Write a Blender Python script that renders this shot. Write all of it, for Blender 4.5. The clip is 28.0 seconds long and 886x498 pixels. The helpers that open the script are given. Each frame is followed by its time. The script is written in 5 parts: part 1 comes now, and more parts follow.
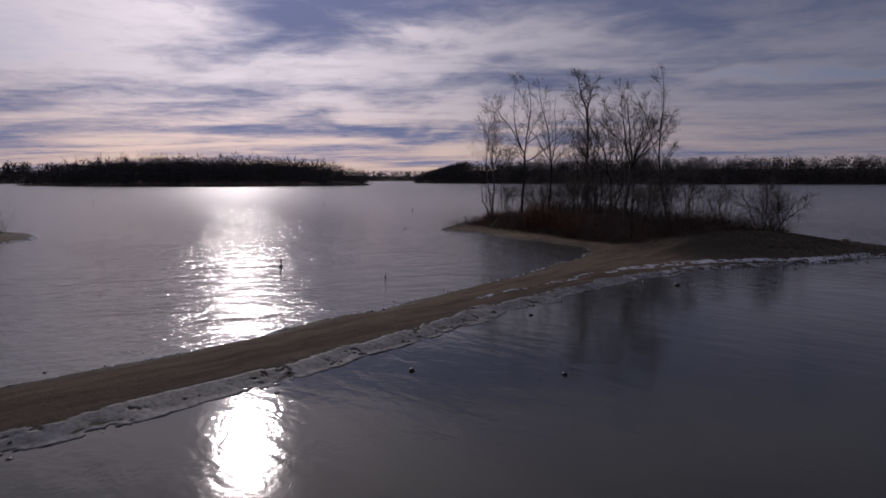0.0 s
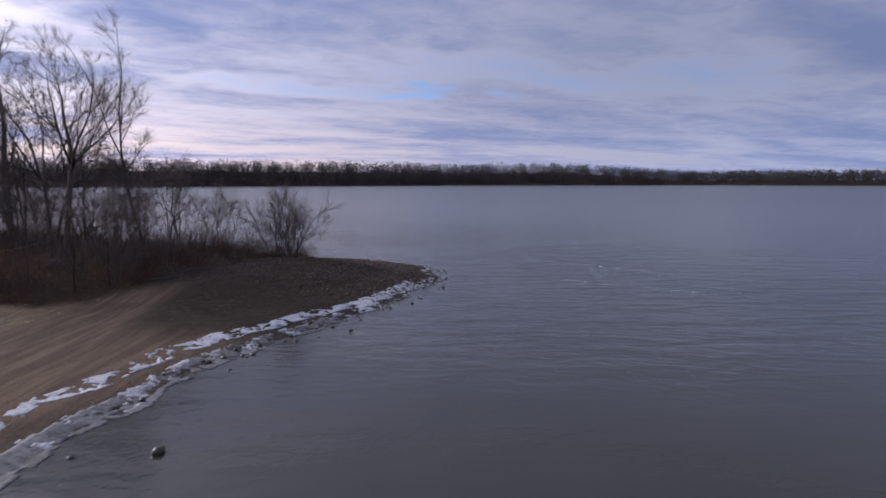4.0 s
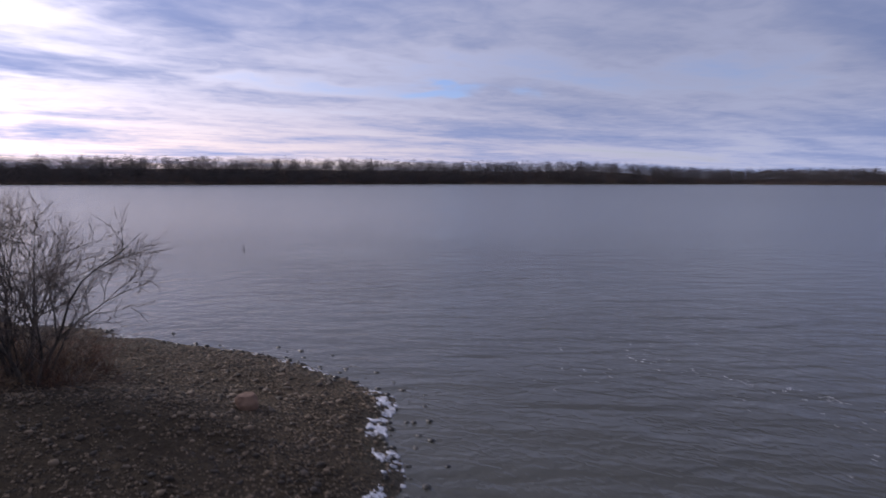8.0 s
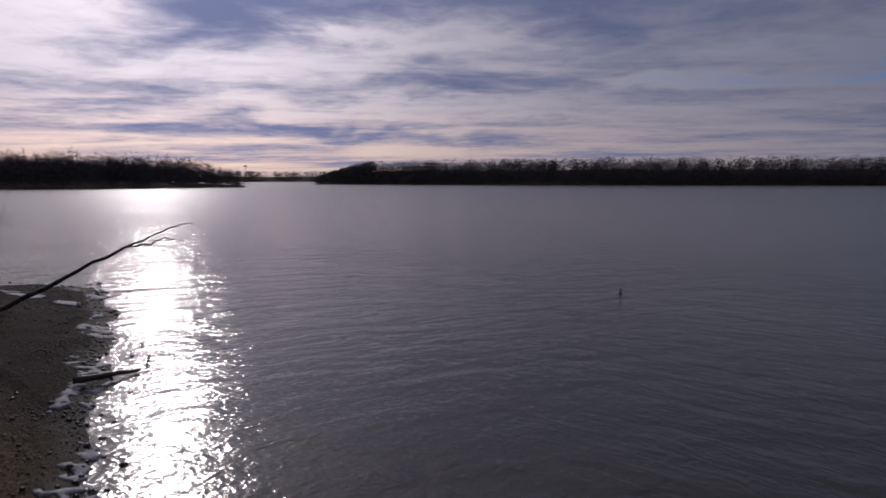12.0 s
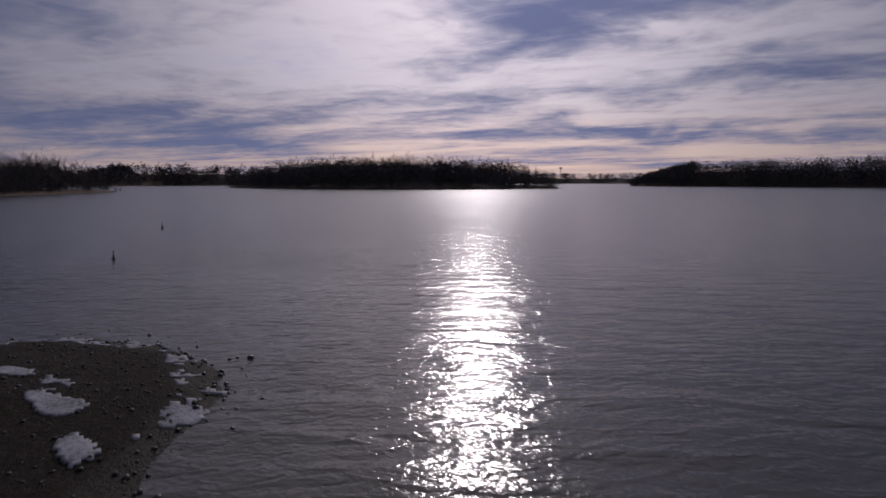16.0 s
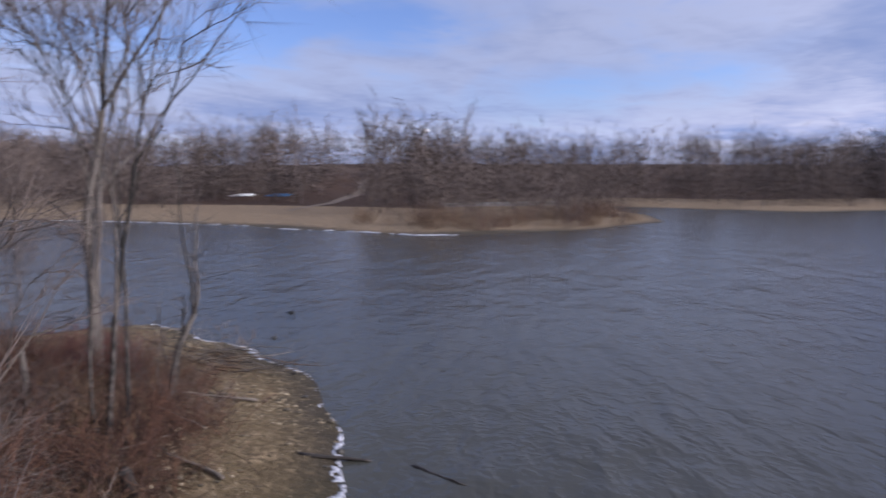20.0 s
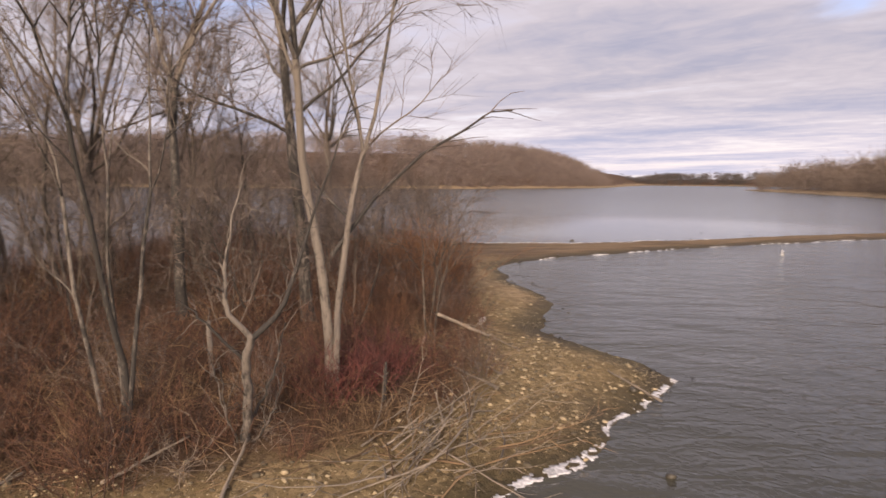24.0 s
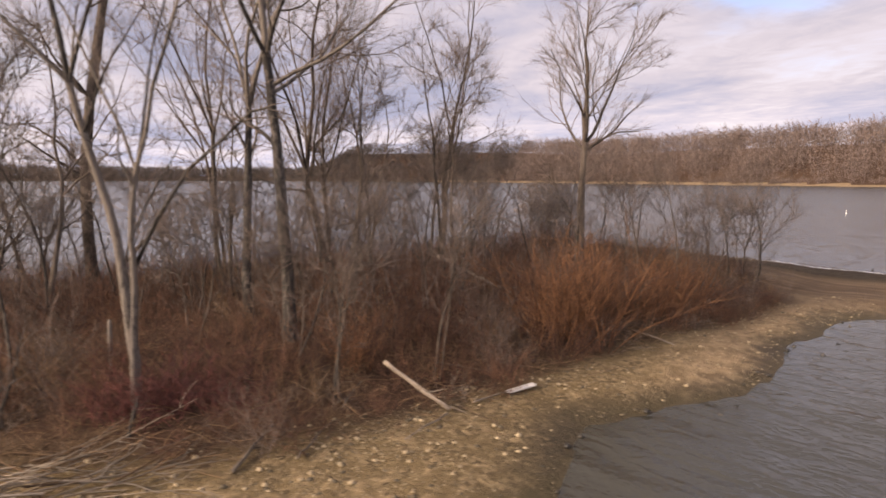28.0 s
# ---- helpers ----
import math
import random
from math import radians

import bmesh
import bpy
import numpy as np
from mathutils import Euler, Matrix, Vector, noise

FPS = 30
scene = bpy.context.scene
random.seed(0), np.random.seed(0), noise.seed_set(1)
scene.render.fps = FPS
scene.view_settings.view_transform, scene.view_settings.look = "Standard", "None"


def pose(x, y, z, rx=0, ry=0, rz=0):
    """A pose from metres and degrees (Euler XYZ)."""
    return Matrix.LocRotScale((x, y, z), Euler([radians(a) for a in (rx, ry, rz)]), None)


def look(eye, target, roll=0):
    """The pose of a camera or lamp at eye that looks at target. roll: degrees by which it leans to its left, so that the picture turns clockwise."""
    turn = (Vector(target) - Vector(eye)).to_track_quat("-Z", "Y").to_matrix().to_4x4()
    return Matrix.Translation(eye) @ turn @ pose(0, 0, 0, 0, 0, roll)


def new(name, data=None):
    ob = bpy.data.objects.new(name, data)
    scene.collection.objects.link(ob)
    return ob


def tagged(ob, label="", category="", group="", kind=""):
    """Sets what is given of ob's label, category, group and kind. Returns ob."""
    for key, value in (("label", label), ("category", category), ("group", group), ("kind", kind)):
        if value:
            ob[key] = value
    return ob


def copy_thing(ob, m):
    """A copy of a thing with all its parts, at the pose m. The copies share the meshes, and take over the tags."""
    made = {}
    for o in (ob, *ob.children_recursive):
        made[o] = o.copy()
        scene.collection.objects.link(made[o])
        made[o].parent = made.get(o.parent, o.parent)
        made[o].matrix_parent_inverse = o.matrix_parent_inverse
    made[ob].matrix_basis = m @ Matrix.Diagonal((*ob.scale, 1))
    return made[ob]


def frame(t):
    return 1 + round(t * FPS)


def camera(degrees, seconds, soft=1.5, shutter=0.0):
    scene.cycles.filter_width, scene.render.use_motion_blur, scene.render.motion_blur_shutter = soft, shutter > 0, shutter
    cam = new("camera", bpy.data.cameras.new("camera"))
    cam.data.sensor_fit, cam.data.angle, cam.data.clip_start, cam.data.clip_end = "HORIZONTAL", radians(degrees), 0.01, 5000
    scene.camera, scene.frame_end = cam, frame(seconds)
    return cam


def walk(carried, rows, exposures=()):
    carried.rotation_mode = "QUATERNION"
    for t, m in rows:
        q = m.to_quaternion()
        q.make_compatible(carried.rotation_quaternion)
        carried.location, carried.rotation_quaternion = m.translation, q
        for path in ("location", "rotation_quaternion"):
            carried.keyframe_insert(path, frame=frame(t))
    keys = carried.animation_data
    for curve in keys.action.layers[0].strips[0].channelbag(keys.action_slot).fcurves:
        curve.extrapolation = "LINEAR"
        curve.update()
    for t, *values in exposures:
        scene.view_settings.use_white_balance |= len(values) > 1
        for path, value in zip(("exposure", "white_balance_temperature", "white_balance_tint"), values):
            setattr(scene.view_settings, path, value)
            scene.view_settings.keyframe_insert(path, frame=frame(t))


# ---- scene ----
# ============ camera ============
cam = camera(70.8, 28.0, soft=1.6, shutter=0.4)
PATH = [  # seconds, x, y, z, tilt, lean, heading
    (0, 8.61, -26.28, 5.27, 83.65, 0.01, 45.02),
    (0.5, 7.00, -24.61, 5.31, 83.67, -0.02, 44.90),
    (1, 5.40, -22.88, 5.35, 83.69, -0.06, 41.53),
    (1.5, 3.90, -20.83, 5.35, 83.73, -0.03, 33.73),
    (2, 2.66, -18.64, 5.38, 83.76, -0.06, 25.71),
    (2.5, 1.80, -16.19, 5.44, 83.82, -0.08, 18.41),
    (3, 1.35, -13.46, 5.48, 83.88, 0.15, 10.79),
    (3.5, 1.33, -10.95, 5.53, 83.87, 0.27, 3.27),
    (5.5, 0.00, 0.00, 5.70, 83.70, -0.11, -1.68),
    (6, 0.21, 3.52, 5.65, 83.64, -0.06, -1.29),
    (6.5, 0.55, 6.84, 5.61, 83.74, -0.07, -6.85),
    (7, 1.17, 10.05, 5.61, 83.72, -0.04, -9.26),
    (7.5, 1.72, 13.28, 5.64, 83.58, 0.05, -6.18),
    (8, 1.83, 16.28, 5.66, 83.67, -0.06, 2.59),
    (8.5, 1.51, 19.06, 5.66, 83.68, -0.10, 8.36),
    (9, 1.29, 20.34, 5.58, 83.83, -0.08, 9.81),
    (9.5, 1.01, 22.41, 5.63, 83.94, 0.06, 11.67),
    (10, 0.85, 25.03, 5.70, 83.92, -0.10, 18.86),
    (10.5, 0.32, 27.87, 5.77, 83.82, -0.04, 27.29),
    (11, -0.79, 30.66, 5.80, 83.79, -0.04, 31.04),
    (11.5, -2.77, 33.10, 5.75, 83.71, -0.06, 32.45),
    (12, -4.24, 35.54, 5.74, 83.70, 0.01, 38.30),
    (12.5, -5.69, 37.77, 5.75, 83.76, 0.16, 44.77),
    (14.5, -15.16, 44.68, 5.17, 83.79, 0.04, 56.01),
    (15, -17.12, 46.12, 5.19, 83.81, 0.12, 60.70),
    (15.5, -19.13, 47.34, 5.26, 83.85, 0.03, 63.05),
    (16, -21.27, 48.56, 5.33, 83.87, -0.01, 66.41),
    (16.5, -23.58, 49.56, 5.39, 83.87, -0.03, 72.36),
    (17, -25.99, 50.27, 5.48, 83.86, -0.07, 80.26),
    (17.5, -28.05, 50.77, 5.60, 83.88, -0.06, 87.76),
    (18, -31.21, 50.68, 5.71, 83.87, 0.05, 94.50),
    (18.5, -34.52, 50.05, 5.72, 83.91, 0.06, 107.57),
    (18.7, -35.80, 49.62, 5.69, 83.65, -0.28, 114.50),
    (19, -37.65, 48.55, 5.65, 83.76, -0.21, 125.39),
    (19.3, -39.08, 47.02, 5.60, 83.65, 0.02, 137.71),
    (19.5, -39.88, 46.01, 5.53, 83.76, 0.03, 145.17),
    (20, -40.90, 43.69, 5.26, 83.63, -0.03, 162.90),
    (20.5, -42.05, 41.47, 4.88, 83.53, -0.14, 180.00),
    (22.5, -48.26, 32.96, 4.50, 83.94, -0.43, 222.70),
    (23, -48.75, 31.76, 4.58, 83.82, -0.55, 232.00),
    (23.5, -49.21, 30.40, 4.62, 83.85, -0.49, 242.07),
    (24, -49.42, 28.96, 4.66, 83.87, -0.35, 252.33),
    (24.5, -49.29, 27.58, 4.76, 83.64, -0.03, 262.13),
    (25, -49.03, 26.19, 4.84, 83.53, -0.04, 272.15),
    (25.5, -48.55, 24.75, 4.90, 83.46, 0.00, 281.82),
    (26, -47.91, 23.24, 4.93, 83.49, -0.06, 287.31),
    (26.5, -47.18, 21.49, 4.94, 83.57, 0.02, 289.57),
    (27, -46.24, 19.66, 5.01, 83.43, 0.05, 296.15),
    (27.5, -45.14, 17.84, 5.05, 83.44, 0.13, 301.30),
    (28, -43.91, 15.92, 5.09, 83.44, -0.03, 302.94),
]
EXPOSURES = [  # seconds, stops, kelvin, tint
    (0.0, -1.35, 6250, 22), (1.5, -1.15, 6200, 21), (3.0, 0.0, 6050, 21), (7.0, 0.35, 6150, 21), (9.0, 0.25, 6200, 21), (10.5, -0.45, 6250, 21),
    (12.5, -1.25, 6200, 22), (17.0, -1.45, 6150, 23), (18.2, -1.05, 6000, 20), (19.3, 0.3, 5850, 18), (20.2, 0.8, 5980, 19), (22.5, 1.08, 8300, 20), (28.0, 1.36, 8950, 22),
]
walk(cam, [(t, pose(*row)) for t, *row in PATH], EXPOSURES)

# ============ sky and sun ============
SUN_AZ, SUN_EL = radians(63.2), radians(23.0)      # to the left of +y, above the horizon
TO_SUN = Vector((-math.sin(SUN_AZ) * math.cos(SUN_EL), math.cos(SUN_AZ) * math.cos(SUN_EL), math.sin(SUN_EL)))


class Nodes:
    """Short hand for building a node tree."""

    def __init__(self, tree):
        self.tree = tree
        tree.nodes.clear()

    def add(self, kind, inputs=None, operation=None):
        n = self.tree.nodes.new(kind)
        if operation:
            n.operation = operation
        for k, v in (inputs or {}).items():
            self.put(n, k, v)
        return n

    def put(self, n, k, v):
        sock = n.inputs[k]
        if isinstance(v, bpy.types.NodeSocket):
            self.tree.links.new(v, sock)
        elif isinstance(v, bpy.types.Node):
            self.tree.links.new(v.outputs[0], sock)
        else:
            sock.default_value = v

    def math(self, op, a, b=0.0, c=0.0, clamp=False):
        n = self.add("ShaderNodeMath", {0: a, 1: b, 2: c}, op)
        n.use_clamp = clamp
        return n

    def vec(self, op, a, b=(0, 0, 0)):
        return self.add("ShaderNodeVectorMath", {0: a, 1: b}, op)

    def noise(self, vector, scale, detail=4.0, rough=0.55, distort=0.0):
        n = self.add("ShaderNodeTexNoise", {"Scale": scale, "Detail": detail, "Roughness": rough, "Distortion": distort})
        if vector is not None:
            self.put(n, "Vector", vector)
        return n

    def remap(self, v, a, b, c=0.0, d=1.0, smooth=True):
        n = self.add("ShaderNodeMapRange", {0: v, 1: a, 2: b, 3: c, 4: d})
        n.interpolation_type = "SMOOTHSTEP" if smooth else "LINEAR"
        return n

    def mix(self, f, a, b):
        n = self.add("ShaderNodeMix")
        n.data_type = "RGBA"
        self.put(n, 0, f)
        for k, v in ((6, a), (7, b)):
            self.put(n, k, (*v, 1.0) if isinstance(v, tuple) and len(v) == 3 else v)
        return n.outputs[2]


world = bpy.data.worlds.new("sky")
scene.world = world
world.use_nodes = True
w = Nodes(world.node_tree)
way = w.add("ShaderNodeTexCoord").outputs["Generated"]
sky = w.add("ShaderNodeTexSky")
sky.sky_type, sky.sun_disc, sky.sun_elevation, sky.sun_rotation = "NISHITA", False, SUN_EL, -SUN_AZ
sky.altitude, sky.dust_density = 200, 1.0
clear = w.add("ShaderNodeBackground", {"Color": w.vec("MULTIPLY", sky, (0.80, 0.86, 1.15)), "Strength": 0.09})
up_z = w.add("ShaderNodeSeparateXYZ", {0: way}).outputs[2]
depth = w.math("MAXIMUM", w.math("ADD", up_z, 0.05), 0.04)
flat = w.vec("DIVIDE", way, w.add("ShaderNodeCombineXYZ", {0: depth, 1: depth, 2: 1.0}))
# soft long clouds: a broad layer, drawn-out streaks and a fine mottle
turned = w.add("ShaderNodeMapping", {"Vector": w.add("ShaderNodeMapping", {"Vector": flat, "Rotation": (0, 0, radians(-38))}), "Scale": (0.42, 0.85, 0.0)})
wide = w.noise(turned, 0.62, 4.0, 0.5, 0.5)
streak = w.noise(turned, 1.9, 6.0, 0.55, 0.8)
ripple = w.noise(w.add("ShaderNodeMapping", {"Vector": flat, "Scale": (0.8, 0.8, 0.0)}), 5.0, 6.0, 0.6, 0.9)
thickness = w.math("ADD", w.math("MULTIPLY", wide, 0.58), w.math("ADD", w.math("MULTIPLY", streak, 0.26), w.math("MULTIPLY", ripple, 0.16)))
# degrees round the horizon (to the left of +y) and above it, stirred a little so that no cloud has a straight edge
parts_ = w.add("ShaderNodeSeparateXYZ", {0: w.vec("NORMALIZE", way)}).outputs
stir = w.noise(w.add("ShaderNodeMapping", {"Vector": way, "Scale": (3.0, 3.0, 9.0)}), 1.7, 4.0, 0.5, 0.6).outputs["Color"]
stir_ = w.add("ShaderNodeSeparateColor", {0: stir}).outputs
c68, s68 = math.cos(radians(68)), math.sin(radians(68))
bearing = w.math("ARCTAN2", w.vec("DOT_PRODUCT", way, (-c68, -s68, 0)).outputs["Value"], w.vec("DOT_PRODUCT", way, (-s68, c68, 0)).outputs["Value"])
round_ = w.math("ADD", w.math("MULTIPLY_ADD", bearing, 57.3, 68.0), w.math("MULTIPLY", w.math("SUBTRACT", stir_[0], 0.5), 30.0))
above = w.math("MULTIPLY_ADD", w.math("ARCSINE", parts_[2]), 57.3, w.math("MULTIPLY", w.math("SUBTRACT", stir_[1], 0.5), 7.0))


def cloud_bank(az, el, half, thick_, slope, amount):
    """A long bank of cloud about a bearing and a height; slope is its rise towards the left."""
    u = w.math("SUBTRACT", round_, az)
    v = w.math("SUBTRACT", w.math("SUBTRACT", above, el), w.math("MULTIPLY", u, slope))
    q = w.math("ADD", w.math("POWER", w.math("DIVIDE", w.math("ABSOLUTE", u), half), 2.0), w.math("POWER", w.math("DIVIDE", w.math("ABSOLUTE", v), thick_), 2.0))
    return w.math("MULTIPLY", w.math("EXPONENT", w.math("MULTIPLY", q, -1.0)), amount)


BANKS = (  # bearing, height, half length, half thickness, slope, thicker (+) or thinner (-)
    (55, 15.0, 15, 3.0, 0.0, 0.12), (30, 16.8, 20, 2.6, 0.02, 0.11), (43, 11.4, 15, 1.4, -0.03, -0.14), (36, 8.6, 20, 1.3, -0.05, 0.11),
    (44, 6.0, 18, 0.9, -0.03, -0.10), (50, 4.0, 14, 0.5, 0.0, 0.10), (78, 12.0, 13, 4.5, 0.10, -0.09), (96, 5.0, 13, 2.4, 0.05, 0.13), (104, 12.5, 11, 3.0, 0.0, 0.09),
    (16, 13.0, 14, 3.0, 0.0, 0.10), (20, 8.4, 16, 1.0, 0.02, -0.12), (-2, 10.5, 15, 1.4, 0.05, -0.07), (-12, 12.0, 12, 1.6, 0.05, 0.08), (-40, 9.0, 12, 7.0, 0.0, 0.11),
    (-24, 8.0, 9, 1.8, 0.03, -0.07), (145, 15.0, 24, 4.0, -0.10, -0.05), (124, 9.0, 14, 6.0, 0.0, 0.08),
)
for bank in BANKS:
    thickness = w.math("ADD", thickness, cloud_bank(*bank))
# blue shows through only away from the sun
gap = w.math("ADD", cloud_bank(176, 13.0, 15, 3.0, -0.1, 0.13), w.math("ADD", cloud_bank(150, 8.0, 20, 2.0, -0.08, 0.07), cloud_bank(-85, 15.0, 7, 2.0, 0.05, 0.12)))
gap = w.math("ADD", gap, w.math("ADD", cloud_bank(2, 8.0, 5, 0.45, 0.0, 0.12), cloud_bank(220, 14.0, 5, 2.0, 0.0, 0.10)))
cover = w.remap(w.math("SUBTRACT", w.math("ADD", w.math("MULTIPLY", thickness, 0.35), 0.285), gap), 0.34, 0.46)
thick = w.remap(thickness, 0.385, 0.665)
toward = w.vec("DOT_PRODUCT", w.vec("NORMALIZE", way), tuple(TO_SUN)).outputs["Value"]
near_sun = w.math("MAXIMUM", toward, 0.0)
glow, halo = w.math("POWER", near_sun, 16.0), w.math("POWER", near_sun, 3.0)
low = w.remap(up_z, 0.0, 0.16, 1.0, 0.0)
thin_col = w.mix(halo, (0.57, 0.62, 0.79), (0.96, 0.88, 0.85))
thin_col = w.mix(w.math("MULTIPLY", low, w.math("POWER", near_sun, 1.5)), thin_col, (0.98, 0.70, 0.50))
dark_col = w.mix(halo, (0.31, 0.395, 0.63), (0.195, 0.23, 0.375))
cloud_col = w.mix(thick, thin_col, dark_col)
power = w.math("ADD", 0.54, w.math("ADD", w.math("MULTIPLY", halo, 0.88), w.math("MULTIPLY", glow, w.math("MULTIPLY_ADD", thick, -0.6, 1.6))))
power = w.math("MULTIPLY", power, w.math("ADD", w.math("MULTIPLY_ADD", low, 0.30, 0.92), w.remap(up_z, 0.25, 0.62, 0.0, 0.06)))
cloud = w.add("ShaderNodeBackground", {"Color": cloud_col, "Strength": power})
blend = w.add("ShaderNodeMixShader", {0: cover, 1: clear.outputs[0], 2: cloud.outputs[0]})
w.add("ShaderNodeOutputWorld", {"Surface": blend.outputs[0]})

sun = new("sun", bpy.data.lights.new("sun", "SUN"))
sun.data.energy, sun.data.angle, sun.data.color = 1.9, radians(4.0), (1.0, 0.93, 0.84)
sun.matrix_world = look(TO_SUN * 100, (0, 0, 0))

# ============ materials ============


def material(name):
    m = bpy.data.materials.new(name)
    m.use_nodes = True
    return m, Nodes(m.node_tree)


def finish(n, colour, rough, bump=None, strength=0.3, distance=0.02, **extra):
    b = n.add("ShaderNodeBsdfPrincipled", {"Base Color": colour, "Roughness": rough})
    for k, v in extra.items():
        n.put(b, k.replace("_", " "), v)
    if bump is not None:
        n.put(b, "Normal", n.add("ShaderNodeBump", {"Height": bump, "Strength": strength, "Distance": distance}))
    n.add("ShaderNodeOutputMaterial", {"Surface": b})


def place(n):
    return n.add("ShaderNodeNewGeometry").outputs["Position"]


def make_water():
    """Wind waves as tilts of the surface: a long and a short chop whose crests bend round the islet, and fine ripples."""
    m, n = material("lake_water")
    p = place(n)
    at = n.add("ShaderNodeSeparateXYZ", {0: p}).outputs

    def chop(turn, scale, stretch, detail, distort):
        """Slopes of waves whose crests lie at an angle to x, from their heights a small step apart."""
        c, s_ = math.cos(radians(turn)), math.sin(radians(turn))
        u = n.vec("DOT_PRODUCT", p, (c * stretch * scale, s_ * stretch * scale, 0)).outputs["Value"]
        v = n.vec("DOT_PRODUCT", p, (-s_ * scale, c * scale, 0)).outputs["Value"]
        here = n.add("ShaderNodeCombineXYZ", {0: u, 1: v, 2: 0.0})
        rise = []
        for step in ((0, 0, 0), (0.07, 0, 0), (0, 0.07, 0)):
            k = n.noise(n.vec("ADD", here, step), 1.0, detail, 0.5, distort)
            k.noise_dimensions = "2D"
            rise.append(k.outputs[0])
        a = n.vec("SCALE", (c, s_, 0))
        n.put(a, "Scale", n.math("MULTIPLY", n.math("SUBTRACT", rise[1], rise[0]), max(stretch, 0.5) / 0.07))
        b = n.vec("SCALE", (-s_, c, 0))
        n.put(b, "Scale", n.math("MULTIPLY", n.math("SUBTRACT", rise[2], rise[0]), 1 / 0.07))
        return n.vec("ADD", a, b)

    def scaled(v, f):
        out = n.vec("SCALE", v)
        n.put(out, "Scale", f)
        return out
    west = n.remap(at[0], 4.0, -30.0)
    east = n.math("SUBTRACT", 1.0, west)
    waves_ = n.vec("ADD", scaled(n.vec("ADD", scaled(chop(4, 0.8, 0.35, 1.0, 0.4), 0.11), scaled(chop(-8, 2.7, 0.45, 2.0, 0.5), 0.17)), east),
                   scaled(n.vec("ADD", scaled(chop(60, 0.75, 0.35, 1.0, 0.4), 0.11), scaled(chop(74, 2.5, 0.45, 2.0, 0.5), 0.17)), west))
    fine_ = scaled(chop(35, 8.0, 0.8, 2.0, 0.2), 0.17)
    gusts = n.remap(n.noise(n.add("ShaderNodeMapping", {"Vector": p, "Rotation": (0, 0, radians(20)), "Scale": (0.5, 1.0, 1.0)}), 0.05, 4.0, 0.55, 0.8), 0.30, 0.66, 0.72, 1.15)
    # the lee of the spit is calmer than the open lake
    calm = n.remap(n.vec("DISTANCE", p, (4.0, -12.0, 0.0)).outputs["Value"], 10.0, 34.0, 0.22, 1.0)
    lee = n.math("MAXIMUM", calm, n.remap(at[0], -8.0, -12.0))
    strength = n.math("MULTIPLY", gusts, lee)
    # far out the ripples pass into gloss
    out = n.vec("DISTANCE", p, (-22.0, 22.0, 0.0)).outputs["Value"]
    quiet = n.math("SUBTRACT", 1.0, n.math("MULTIPLY", 0.60, n.math("MULTIPLY", n.remap(at[0], -9.0, 4.0), n.remap(at[1], 16.0, 2.0))))
    away = n.math("MINIMUM", n.math("DIVIDE", 78.0, n.math("ADD", out, 42.0)), 1.0)
    tilt = scaled(n.vec("ADD", waves_, fine_), n.math("MULTIPLY", n.math("MULTIPLY", strength, quiet), n.math("MULTIPLY", away, 0.70)))
    normal = n.vec("NORMALIZE", n.vec("SUBTRACT", (0, 0, 1), n.vec("MULTIPLY", tilt, (1, 1, 0))))
    colour = n.mix(n.remap(n.noise(p, 0.06, 3.0), 0.3, 0.7), (0.037, 0.037, 0.030), (0.050, 0.049, 0.038))
    finish(n, colour, n.math("MULTIPLY", n.remap(lee, 0.1, 1.0, 0.6, 1.0), n.remap(away, 0.95, 0.25, 0.13, 0.25, False)), IOR=1.333, Normal=normal)
    return m


